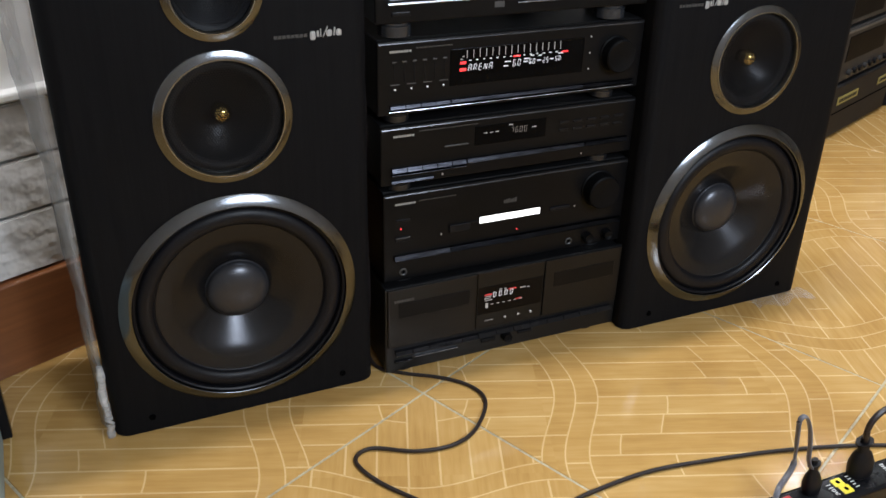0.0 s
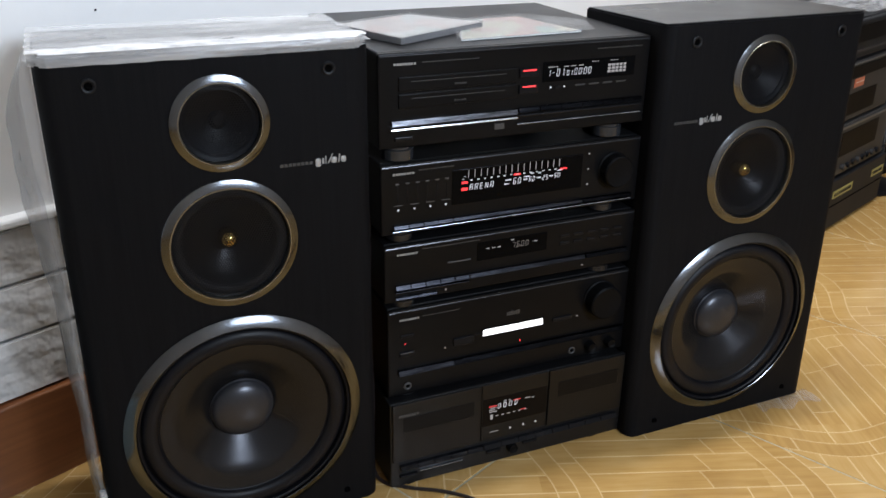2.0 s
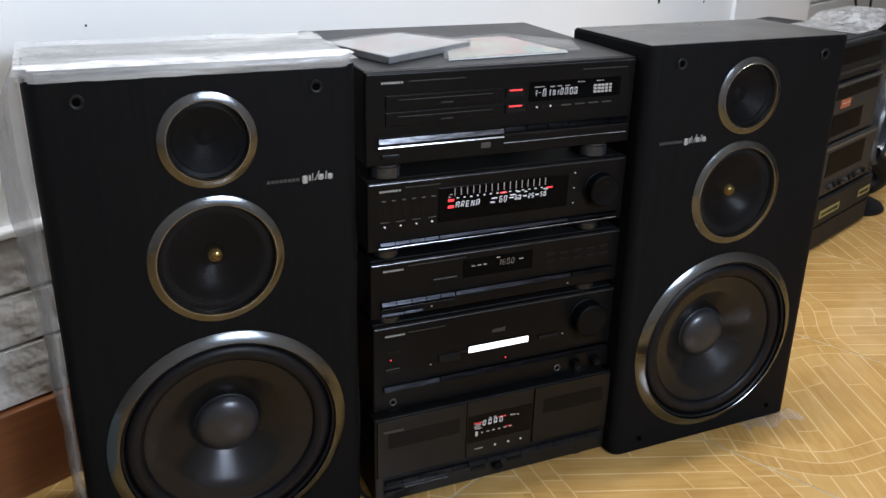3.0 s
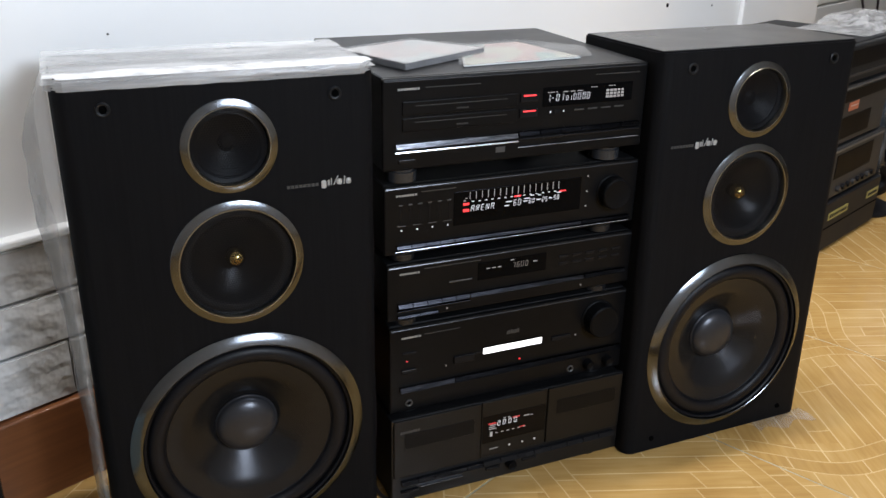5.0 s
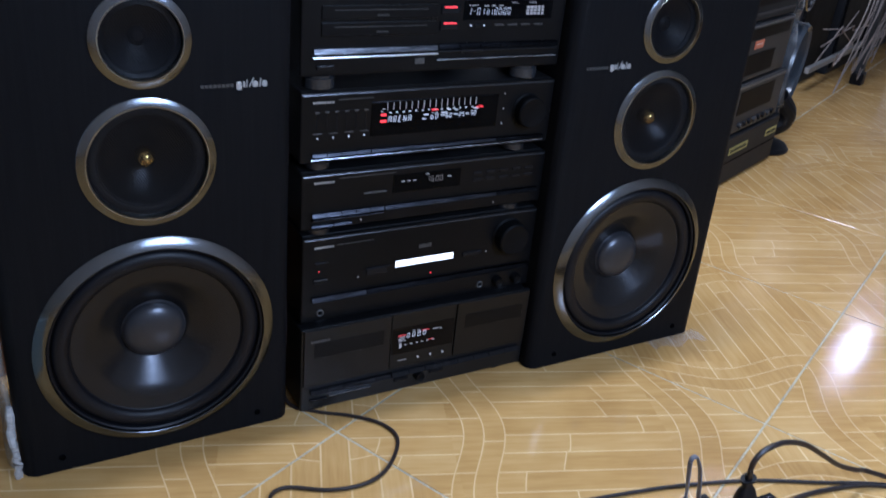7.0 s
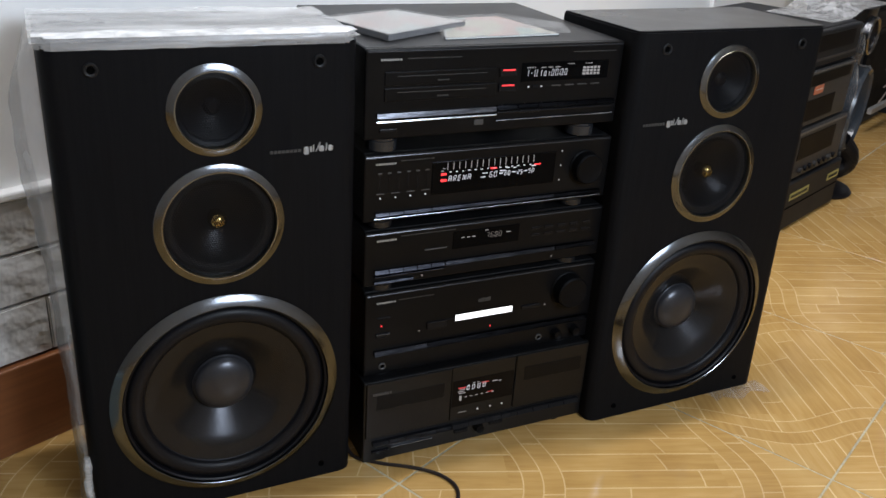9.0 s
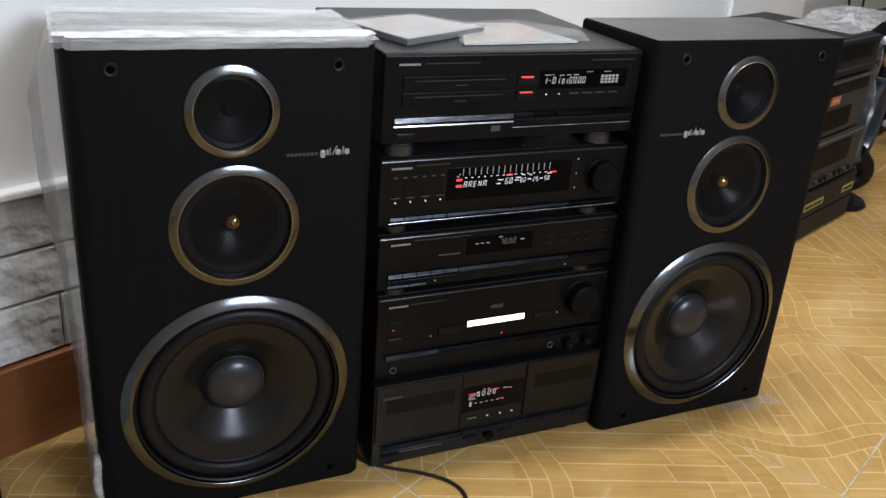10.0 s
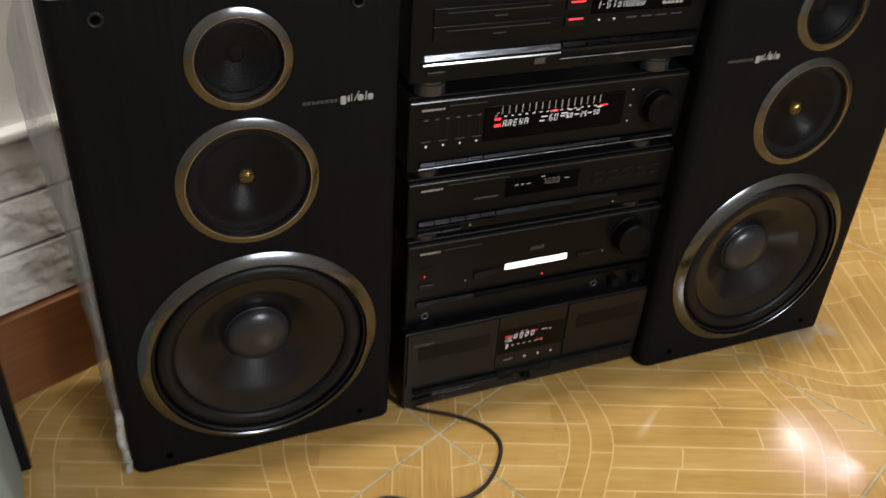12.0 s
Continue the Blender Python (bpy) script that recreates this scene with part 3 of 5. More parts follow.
    part("surround", lathe([(0.0745, 0.0055), (0.0725, 0.0075)] + [(0.0665 + 0.0060 * math.cos(a), 0.0075 - 0.004 * math.sin(a)) for a in [math.pi * k / 8 for k in range(9)]] + [(0.0595, 0.0085)], dx, mz, 0, 96), M_SURROUND, mid, "grey foam surround", True)
    part("cone", lathe([(0.0602, 0.0082), (0.059, 0.0100), (0.045, 0.020), (0.028, 0.030), (0.013, 0.037), (0.010, 0.038)], dx, mz, 0, 96), M_MIDCONE, mid, "black cone", True)
    part("phase_plug", lathe([(0.006, 0.040), (0.0065, 0.032)] + [(0.0135 * math.cos(a), 0.0210 - 0.0135 * math.sin(a)) for a in [math.pi * (k / 12 - 0.36) for k in range(11)]] + [(0, 0.0075)], dx, mz, 0, 32), M_PLUG, mid, "round gold phase plug", True)
    part("grille", lathe([(0.0745, 0.0012), (0.069, 0.0005), (0.055, 0.0030), (0.035, 0.0052), (0.015, 0.0064), (0, 0.0066)], dx, mz, 0, 72), M_MESH, mid, "perforated black mesh", True)
    # tweeter
    tz = 0.6145
    tw = part("tweeter", lathe([(0.0493, 0.006), (0.0493, 0.03), (0.0, 0.03)], dx, tz), M_DARK, s, "treble driver behind a mesh", True)
    part("frame_ring", lathe([(0.0607, 0.001), (0.0605, -0.001), (0.0599, -0.0018), (0.0514, -0.0052), (0.0508, -0.0052)], dx, tz, 0, 96), M_RING, tw, "satin steel trim ring", True)
    part("gold_ring", lathe([(0.0508, -0.0050), (0.0504, -0.0058), (0.0496, -0.0058), (0.0492, -0.0048), (0.0489, 0.004)], dx, tz, 0, 96), M_WARM_TRIM, tw, "thin silver inner ring, tinted with the floor's warm reflection", True)
    part("cone", lathe([(0.0487, 0.006), (0.044, 0.0075), (0.040, 0.006), (0.034, 0.010), (0.020, 0.018), (0.012, 0.021), (0.010, 0.019), (0.006, 0.0165), (0, 0.016)], dx, tz, 0, 64), M_RUBBER, tw, "black cone", True)
    part("grille", lathe([(0.0487, 0.001), (0.046, 0.0004), (0.034, 0.003), (0.015, 0.0048), (0, 0.005)], dx, tz, 0, 64), M_MESH, tw, "perforated black mesh", True)
    # grille sockets and printed badge
    for x, z, r in ((-0.1385, 0.6715, 0.0088), (0.1385, 0.6715, 0.0088), (-0.141, 0.026, 0.0045), (0.142, 0.026, 0.0045)):
        sock = part("grille_socket", lathe([(r, 0.0005), (r, -0.0016), (r * 0.82, -0.0026), (r * 0.58, -0.002), (r * 0.52, 0.0004)], x, z, 0, 28), M_HOLE if r > 0.005 else M_DARK, s, "", True)
        part("hole", lathe([(r * 0.56, -0.0004), (0, -0.0002)], x, z, 0, 20), M_DARK, sock)
    for k in range(8):
        part("badge_bar", box(badge_x + k * 0.0054, badge_x + k * 0.0054 + 0.0040, -0.0008, 0.0002, 0.5508, 0.5548), M_LOGO_DIM, s)
    ex, ez = badge_x + 0.0455, 0.5495
    for w, lo, hi, lean in ((0.0072, -0.0030, 0.0080, 0.0), (0.0032, 0.0, 0.0080, 0.0), (0.0016, 0.0, 0.0102, 0.0), (0.0018, 0.0, 0.0125, 0.5), (0.0076, 0.0, 0.0080, 0.0), (0.0020, 0.0, 0.0112, 0.12), (0.0070, 0.0, 0.0080, 0.0)):
        b = box(ex, ex + w, -0.0010, 0.0002, ez + lo, ez + hi, min(0.0024, w * 0.42), 3)  # plain rounded blocks in the emblem's rhythm
        for v in b.verts:
            v.co.x += (v.co.z - ez) * lean
            v.co.y = max(-0.0010, min(0.0002, v.co.y))
        part("emblem_shape", b, M_LOGO, s, "bright silver shape of the emblem")
        ex += w + 0.0013 + lean * 0.004
    return s


spk_a = loudspeaker("tall black ash three-way loudspeaker partly wrapped in clear film", 0.071, 0.0020)
spk_a.matrix_world = pose(-0.2078, -0.0195, 0, 0, 0, 0.6)
spk_b = loudspeaker("tall black ash three-way loudspeaker, unwrapped, beside the stereo stack", -0.1635, -0.0030)
spk_b.matrix_world = pose(0.6200, -0.0455, 0.0018, -1.3, -0.25, 0)  # tipped back a little on the film under its front


# ---- stereo components ----
W = 0.42


def component(name, x0, z0, h, label, category, foot=0.012, foot_mat=None, face=None, lip=0.0):
    """A hi-fi case with a proud front panel; local x from 0 to W, front at y = 0, z from 0 at its feet."""
    c = thing(name, label, category, "stacked stereo components")
    part("case", box(0.002, W - 0.002, 0.008, 0.345, foot, h, 0.0015, 1), M_CASE, c, "black painted steel case")
    part("front_panel", box(0, W, 0, 0.0085, foot + 0.001, h - 0.0005 + lip, 0.0026, 3), face or M_PANEL, c, "black front panel")
    # strip added for the line of light on the panel's upper bevel
    b = box(0.003, W - 0.003, -0.0006, 0.001, h - 0.0050, h - 0.0024, 0)
    for v in b.verts:
        if v.co.y < 0 and v.co.z > h - 0.003:
            v.co.y = 0.0006
    part("top_edge", b, M_EDGE_GLINT if face is None else M_CASE, c, "thin strip along the upper edge, added for its glint")
    fr = 1.0 if foot < 0.015 else 1.22
    for x in (0.034, W - 0.050):
        for y in (0.022, 0.30):
            part("foot", lathe([(0, 0), (0.016 * fr, 0), (0.0185 * fr, 0.0012), (0.0185 * fr, foot * 0.80), (0.0165 * fr, foot * 0.84), (0.0165 * fr, foot), (0, foot)], x, 0, y, 28, upright=True), foot_mat or M_FOOT, c, "", True)
    c.matrix_world = pose(x0, 0, z0)
    return c


def rod(c, x0, x1, z0, z1, out, material, name="button", label="", bev=0.0012):
    return part(name, box(x0, x1, -out, 0.001, z0, z1, min(bev, (z1 - z0) * 0.4, out * 0.45), 2), material, c, label)


def slanted(c, x0, x1, z0, z1, out, material, name="button", label=""):
    """A push bar whose face looks upwards, so that it catches the ceiling's light."""
    z1 = z0 + (z1 - z0) * 0.8
    b = box(x0, x1, -out, 0.001, z0, z1, 0)
    for v in b.verts:
        if v.co.y < -out * 0.5 and v.co.z > (z0 + z1) / 2:
            v.co.y = -max(out - 0.45 * (z1 - z0), out * 0.12)
    bmesh.ops.bevel(b, geom=b.edges[:], offset=0.0005, segments=1, affect="EDGES")
    return part(name, b, material, c, label)


def knob(c, x, z, r, out, label="round black knob"):
    k = part("knob", lathe([(r * 1.06, 0.0005), (r * 1.06, -0.002), (r, -0.003), (r * 0.96, -out + 0.002), (r * 0.88, -out), (r * 0.55, -out + 0.0015), (0, -out + 0.0018)], x, z, 0, 48), M_KNOB, c, label, True)
    return k


def led(c, x, z, r, material, label=""):
    return part("indicator", lathe([(r, 0.0004), (r, -0.0008), (r * 0.6, -0.0014), (0, -0.0015)], x, z, 0, 14), material, c, label, True)


def badge(c, x, z):
    part("badge", bars(x + 0.004, x + 0.036, z + 0.0004, z + 0.0032, 8, -0.0007, 5), M_LOGO, c, "small silver badge lettering as bars")


# CD player
z0 = 0.533
cd = component("cd_player", 0.0005, z0, 0.148, "black twin-tray compact disc player with lit display", "cd player", 0.019)
badge(cd, 0.018, 0.6635 - z0)
part("fine_print", bars(0.062, 0.145, 0.6655 - z0, 0.6668 - z0, 22, -0.0006, 8), M_LOGO_DIM, cd)
part("fine_print", bars(0.330, 0.406, 0.6665 - z0, 0.6678 - z0, 20, -0.0006, 9), M_LOGO_DIM, cd)
for k, zt in enumerate((0.6485, 0.6260)):
    tray = rod(cd, 0.028, 0.202, zt - 0.019 - z0, zt - z0, 0.0022, M_PANEL, "disc_tray", "black sliding disc tray")
    part("groove", box(0.046, 0.185, -0.0027, -0.0020, zt - 0.0066 - z0, zt - 0.0058 - z0), M_LOGO_DIM, tray)
    part("print", bars(0.108, 0.126, zt - 0.0145 - z0, zt - 0.0125 - z0, 5, -0.0027, 3), M_LOGO_DIM, tray)
    rod(cd, 0.206, 0.236, zt - 0.014 - z0, zt - 0.0005 - z0, 0.0028, M_STRIP, "open_button", "tray button")
    rod(cd, 0.2105, 0.2315, zt - 0.0052 - z0, zt - 0.0030 - z0, 0.0036, M_RED, "indicator", "lit red bar")
disp = rod(cd, 0.243, 0.395, 0.6255 - z0, 0.6535 - z0, 0.0010, M_WINDOW, "display", "smoked display window with white digits")
for text, x, pitch, tall in (("1-01", 0.2500, 0.0074, 0.0096), ("01", 0.2812, 0.0056, 0.0068), ("00:00", 0.2935, 0.0073, 0.0092)):
    part("digits", display_text(text, x, 0.6330 - z0, pitch, tall, -0.0014), M_WHITE, disp, "lit white digits")
bm = bars(0.251, 0.268, 0.6455 - z0, 0.6468 - z0, 4, -0.0013, 2)
bm = bars(0.276, 0.312, 0.6450 - z0, 0.6462 - z0, 3, -0.0013, 4, bm)
bm = bars(0.322, 0.334, 0.6490 - z0, 0.6502 - z0, 3, -0.0013, 4, bm)
bm = bars(0.353, 0.366, 0.6490 - z0, 0.6502 - z0, 3, -0.0013, 4, bm)
for r in range(3):
    bm = bars(0.349, 0.382, 0.6320 + r * 0.0046 - z0, 0.6352 + r * 0.0046 - z0, 5, -0.0013, 6, bm)
part("segments", bm, M_GREY, disp, "lit track calendar")
for x in (0.257, 0.279):
    led(cd, x, 0.6172 - z0, 0.0012, M_WHITE)
rod(cd, 0.263, 0.274, 0.6145 - z0, 0.6195 - z0, 0.0015, M_STRIP)
for k in range(4):
    rod(cd, 0.297 + k * 0.023, 0.313 + k * 0.023, 0.6165 - z0, 0.6185 - z0, 0.001, M_LOGO_DIM, "button")
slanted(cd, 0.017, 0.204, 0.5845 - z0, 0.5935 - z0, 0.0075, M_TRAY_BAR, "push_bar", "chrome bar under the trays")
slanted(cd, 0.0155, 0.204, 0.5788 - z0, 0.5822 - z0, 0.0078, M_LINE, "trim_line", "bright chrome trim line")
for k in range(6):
    slanted(cd, 0.2055 + k * 0.0345, 0.2392 + k * 0.0345, 0.5862 - z0, 0.5945 - z0, 0.0070, M_CHROME_UNLIT, "button", "dark chrome push button")
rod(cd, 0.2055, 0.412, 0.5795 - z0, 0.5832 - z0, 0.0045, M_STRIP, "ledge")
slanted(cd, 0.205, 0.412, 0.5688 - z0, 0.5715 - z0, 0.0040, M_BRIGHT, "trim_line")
rod(cd, 0.171, 0.186, 0.5645 - z0, 0.5725 - z0, 0.0006, M_LOGO_DIM, "emblem")
rod(cd, 0.022, 0.048, 0.5625 - z0, 0.5685 - z0, 0.0030, M_STRIP, "power_button", "black power button")

# sound processor with the spectrum display
z0 = 0.413
eq = component("sound_processor", 0.002, z0, 0.118, "black sound field processor with lit spectrum display", "equalizer", 0.013, M_FOOT_DARK)
badge(eq, 0.014, 0.5140 - z0)
part("fine_print", bars(0.056, 0.110, 0.518 - z0, 0.5195 - z0, 15, -0.0006, 8), M_LOGO_DIM, eq)
for k in range(6):
    rod(eq, 0.0215 + k * 0.0148, 0.0275 + k * 0.0148, 0.5005 - z0, 0.5025 - z0, 0.0008, M_LOGO_DIM, "print")
    rod(eq, 0.0235 + k * 0.0148, 0.0252 + k * 0.0148, 0.474 - z0, 0.4985 - z0, 0.0006, M_STRIP, "slot")
for k in range(4):
    led(eq, 0.0255 + k * 0.0238, 0.4635 - z0, 0.0012, M_WHITE)
    rod(eq, 0.019 + k * 0.0238, 0.032 + k * 0.0238, 0.4695 - z0, 0.4708 - z0, 0.0006, M_LOGO_DIM, "print")
disp = rod(eq, 0.106, 0.318, 0.4605 - z0, 0.5115 - z0, 0.0012, M_WINDOW, "display", "smoked display window")
rod(disp, 0.106, 0.318, 0.5110 - z0, 0.5122 - z0, 0.0018, M_SILVER, "trim_line")
bm = bmesh.new()
for k in range(16):
    bm = box(0.1305 + k * 0.0098, 0.1314 + k * 0.0098, -0.0016, -0.0012, 0.4985 - z0, 0.5100 - z0, bm=bm)
part("scale_lines", bm, M_GREY, disp, "dim upright scale lines")
part("lettering", display_text("ARENA", 0.1330, 0.4800 - z0, 0.0080, 0.0086, -0.0016, 0.0008, 0.15), M_WHITE, disp, "lit white lettering")
for text, x, z, size in (("60", 0.2025, 0.4805, 0.0088), ("60", 0.2285, 0.4812, 0.0066), ("25", 0.2505, 0.4812, 0.0066), ("50", 0.2705, 0.4818, 0.0066)):
    part("digits", display_text(text, x, z - z0, size * 0.84, size, -0.0016, 0.0008, 0.12), M_WHITE, disp, "lit white digits")
bm = bmesh.new()
for x, z, w in ((0.188, 0.481, 0.007), (0.190, 0.487, 0.009), (0.219, 0.4845, 0.007), (0.241, 0.4845, 0.007), (0.262, 0.4845, 0.006), (0.220, 0.4885, 0.009), (0.231, 0.4925, 0.005), (0.243, 0.4915, 0.005), (0.275, 0.4918, 0.008)):
    bm = box(x, x + w, -0.0016, -0.0012, z - z0, z + 0.0014 - z0, bm=bm)
for k in range(14):
    bm = box(0.134 + k * 0.0105, 0.1375 + k * 0.0105, -0.0016, -0.0012, 0.4943 - z0, 0.4955 - z0, bm=bm)
part("segments", bm, M_WHITE, disp, "lit white dashes")
for x, z, w, h in ((0.1205, 0.4905, 0.009, 0.0032), (0.1205, 0.4805, 0.0095, 0.0038), (0.203, 0.4935, 0.011, 0.0022), (0.280, 0.4935, 0.011, 0.0018)):
    part("red_segment", box(x, x + w, -0.0016, -0.0012, z - z0, z + h - z0), M_RED, disp, "lit red bar")
bm = box(0.121, 0.1245, -0.0016, -0.0012, 0.4965 - z0, 0.498 - z0)
bm = box(0.1235, 0.127, -0.0016, -0.0012, 0.5005 - z0, 0.5015 - z0, bm=bm)
part("segments", bm, M_GREY, disp)
for z in (0.5120, 0.4880, 0.4640):
    led(eq, 0.329, z - z0, 0.0012, M_GREY)
knob(eq, 0.373, 0.483 - z0, 0.0255, 0.020)
for k in range(4):
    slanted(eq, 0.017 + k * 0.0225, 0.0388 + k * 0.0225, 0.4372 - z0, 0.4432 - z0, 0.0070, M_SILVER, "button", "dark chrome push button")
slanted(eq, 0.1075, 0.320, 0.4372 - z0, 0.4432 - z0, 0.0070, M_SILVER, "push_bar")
slanted(eq, 0.3215, 0.408, 0.4372 - z0, 0.4432 - z0, 0.0070, M_CHROME_UNLIT, "push_bar")
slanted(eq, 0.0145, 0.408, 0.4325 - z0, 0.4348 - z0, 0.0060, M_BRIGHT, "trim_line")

# tuner
z0 = 0.308
tu = component("radio_tuner", 0.0055, z0, 0.1025, "black radio tuner with a dim frequency display", "tuner", 0.012, M_FOOT_DARK)
badge(tu, 0.0155, 0.3935 - z0)
part("fine_print", bars(0.058, 0.150, 0.399 - z0, 0.4005 - z0, 24, -0.0006, 8), M_LOGO_DIM, tu)
disp = rod(tu, 0.145, 0.262, 0.366 - z0, 0.3955 - z0, 0.0010, M_WINDOW, "display", "smoked window with dim digits")
part("digits", display_text("76.00", 0.2030, 0.3790 - z0, 0.0074, 0.0085, -0.0013, 0.0006, 0.08), M_DIM, disp, "dim digits")
for x, w, z in ((0.159, 0.0055, 0.3835), (0.1685, 0.0055, 0.3835), (0.178, 0.0055, 0.3835), (0.1995, 0.006, 0.3915), (0.2385, 0.007, 0.3838)):
    part("segment", box(x, x + w, -0.0014, -0.0011, z - z0, z + 0.0013 - z0), M_GREY, disp)
rod(tu, 0.098, 0.135, 0.3700 - z0, 0.3722 - z0, 0.0012, M_LOGO_DIM, "print")
for r in range(2):
    for k in range(5):
        rod(tu, 0.285 + k * 0.024, 0.301 + k * 0.024, 0.370 + r * 0.012 - z0, 0.3745 + r * 0.012 - z0, 0.0016, M_STRIP, "button")
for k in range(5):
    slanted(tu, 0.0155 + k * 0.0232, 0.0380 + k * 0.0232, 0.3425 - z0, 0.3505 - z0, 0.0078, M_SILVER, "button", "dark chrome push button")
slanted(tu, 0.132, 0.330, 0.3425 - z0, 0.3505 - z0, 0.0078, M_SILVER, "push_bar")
slanted(tu, 0.3315, 0.408, 0.3425 - z0, 0.3505 - z0, 0.0078, M_CHROME_UNLIT, "push_bar")
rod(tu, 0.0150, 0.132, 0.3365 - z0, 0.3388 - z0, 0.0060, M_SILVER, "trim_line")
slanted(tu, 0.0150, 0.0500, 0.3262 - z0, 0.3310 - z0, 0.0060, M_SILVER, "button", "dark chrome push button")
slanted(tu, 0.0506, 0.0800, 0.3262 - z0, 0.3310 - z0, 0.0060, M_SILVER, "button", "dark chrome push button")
led(tu, 0.0955, 0.3285 - z0, 0.0016, M_DIM)
led(tu, 0.329, 0.3290 - z0, 0.0014, M_DIM)

# amplifier
z0 = 0.1555
am = component("amplifier", 0.009, z0, 0.1525, "black amplifier with a lit white window", "amplifier", 0.004, M_FOOT_DARK)
badge(am, 0.0150, 0.2880 - z0)
part("fine_print", bars(0.056, 0.116, 0.2905 - z0, 0.2918 - z0, 16, -0.0006, 8), M_LOGO_DIM, am)
bm = bmesh.new()
for k in range(6):
    bm = box(0.196 + k * 0.0038, 0.1988 + k * 0.0038, -0.0008, 0, 0.264 - z0, 0.2695 + (k % 3) * 0.0008 - z0, bm=bm)
part("emblem", bm, M_LOGO_DIM, am, "small silver emblem as plain shapes")
lw = rod(am, 0.1535, 0.2625, 0.2345 - z0, 0.2490 - z0, 0.0012, M_WINDOW, "window_frame")
rod(lw, 0.1555, 0.2605, 0.2362 - z0, 0.2472 - z0, 0.0020, M_BAR, "lit_window", "glowing white window")
rod(am, 0.105, 0.140, 0.2295 - z0, 0.2425 - z0, 0.0035, M_STRIP, "button", "black push button")
rod(am, 0.142, 0.1535, 0.2395 - z0, 0.2425 - z0, 0.0015, M_STRIP, "button")
rod(am, 0.278, 0.314, 0.2365 - z0, 0.2435 - z0, 0.0030, M_STRIP, "button", "black push button")
rod(am, 0.020, 0.042, 0.2610 - z0, 0.2650 - z0, 0.0018, M_STRIP, "button")
rod(am, 0.018, 0.042, 0.2290 - z0, 0.2365 - z0, 0.0030, M_STRIP, "power_button", "black power button")
rod(am, 0.019, 0.041, 0.2345 - z0, 0.2355 - z0, 0.0034, M_LOGO_DIM, "trim_line")
led(am, 0.0275, 0.2492 - z0, 0.0011, M_RED, "red power lamp")
led(am, 0.2215, 0.2152 - z0, 0.0012, M_RED, "red lamp")
led(am, 0.0925, 0.2290 - z0, 0.0014, M_DIM)
led(am, 0.324, 0.2385 - z0, 0.0014, M_DIM)
knob(am, 0.364, 0.2640 - z0, 0.0290, 0.024, "large round black volume knob")
slanted(am, 0.0150, 0.1060, 0.1990 - z0, 0.2085 - z0, 0.0088, M_SILVER, "push_bar", "dark chrome bar")
slanted(am, 0.1065, 0.412, 0.1990 - z0, 0.2085 - z0, 0.0088, M_CHROME_UNLIT, "push_bar", "dark chrome bar")
for x in (0.031, 0.319):
    jack = part("headphone_jack", lathe([(0.0062, 0.0004), (0.0062, -0.0015), (0.0046, -0.0022), (0.0036, -0.0015), (0.0034, 0.0002)], x, 0.1755 - z0, 0, 24), M_LOGO_DIM, am, "metal-rimmed socket", True)
    part("hole", lathe([(0.0036, -0.0004), (0, -0.0003)], x, 0.1755 - z0, 0, 16), M_DARK, jack)
knob(am, 0.352, 0.1790 - z0, 0.0085, 0.012, "small round knob")
knob(am, 0.389, 0.1790 - z0, 0.0085, 0.012, "small round knob")

# double cassette deck
dk = component("cassette_deck", 0.005, 0.0, 0.155, "charcoal double cassette deck with a lit counter", "cassette deck", 0.0035, M_RUBBER, face=M_CASE, lip=0.0040)
for x0, x1 in ((0.003, 0.1515), (0.2735, 0.417)):
    door = rod(dk, x0, x1, 0.0415, 0.1462, 0.0040, M_DECK, "cassette_door", "charcoal cassette door")
    part("window", box(x0 + 0.017, x1 - 0.012, -0.0046, -0.0036, 0.0945, 0.1220, 0.0003, 1), M_PANEL, door, "dark cassette window")
part("badge", bars(0.0135, 0.046, 0.1235, 0.1275, 8, -0.0048, 5), M_LOGO_DIM, dk)
mid = rod(dk, 0.1530, 0.2720, 0.0415, 0.1462, 0.0026, M_DECK, "centre_panel", "black centre panel")
rod(mid, 0.1545, 0.2705, 0.0685, 0.1200, 0.0030, M_DECK_WINDOW, "display", "smoked counter window")
for k in range(4):
    part("digit", display_text("0", 0.1812 + k * 0.0100, 0.0985, 0.0080, 0.0084, -0.0034, 0.0008, 0.08), M_WHITE, mid, "lit white counter digit")
bm = bmesh.new()
for x, z, w in ((0.1655, 0.0970, 0.011), (0.1665, 0.0935, 0.013), (0.168, 0.1005, 0.010), (0.2295, 0.1055, 0.010), (0.242, 0.1040, 0.004), (0.2, 0.1095, 0.004), (0.192, 0.1098, 0.004)):
    bm = box(x, x + w, -0.0034, -0.0030, z, z + 0.0014, bm=bm)
for k in range(6):
    bm = box(0.178 + k * 0.0102, 0.1825 + k * 0.0102, -0.0034, -0.0030, 0.0845, 0.0858, bm=bm)
bm = box(0.1685, 0.1725, -0.0034, -0.0030, 0.0800, 0.0890, bm=bm)
part("segments", bm, M_GREY, mid, "dim white dashes")
for x, w, z, h in ((0.1655, 0.0135, 0.1035, 0.0020), (0.2085, 0.0135, 0.1068, 0.0014), (0.222, 0.010, 0.0860, 0.0010)):
    part("red_segment", box(x, x + w, -0.0034, -0.0030, z, z + h), M_RED_DIM, mid, "dim red bar")
for x in (0.205, 0.229, 0.252):
    led(dk, x, 0.0555, 0.0018, M_GREY).location.y = -0.003
rod(dk, 0.168, 0.184, 0.0545, 0.0562, 0.0032, M_LOGO, "print")
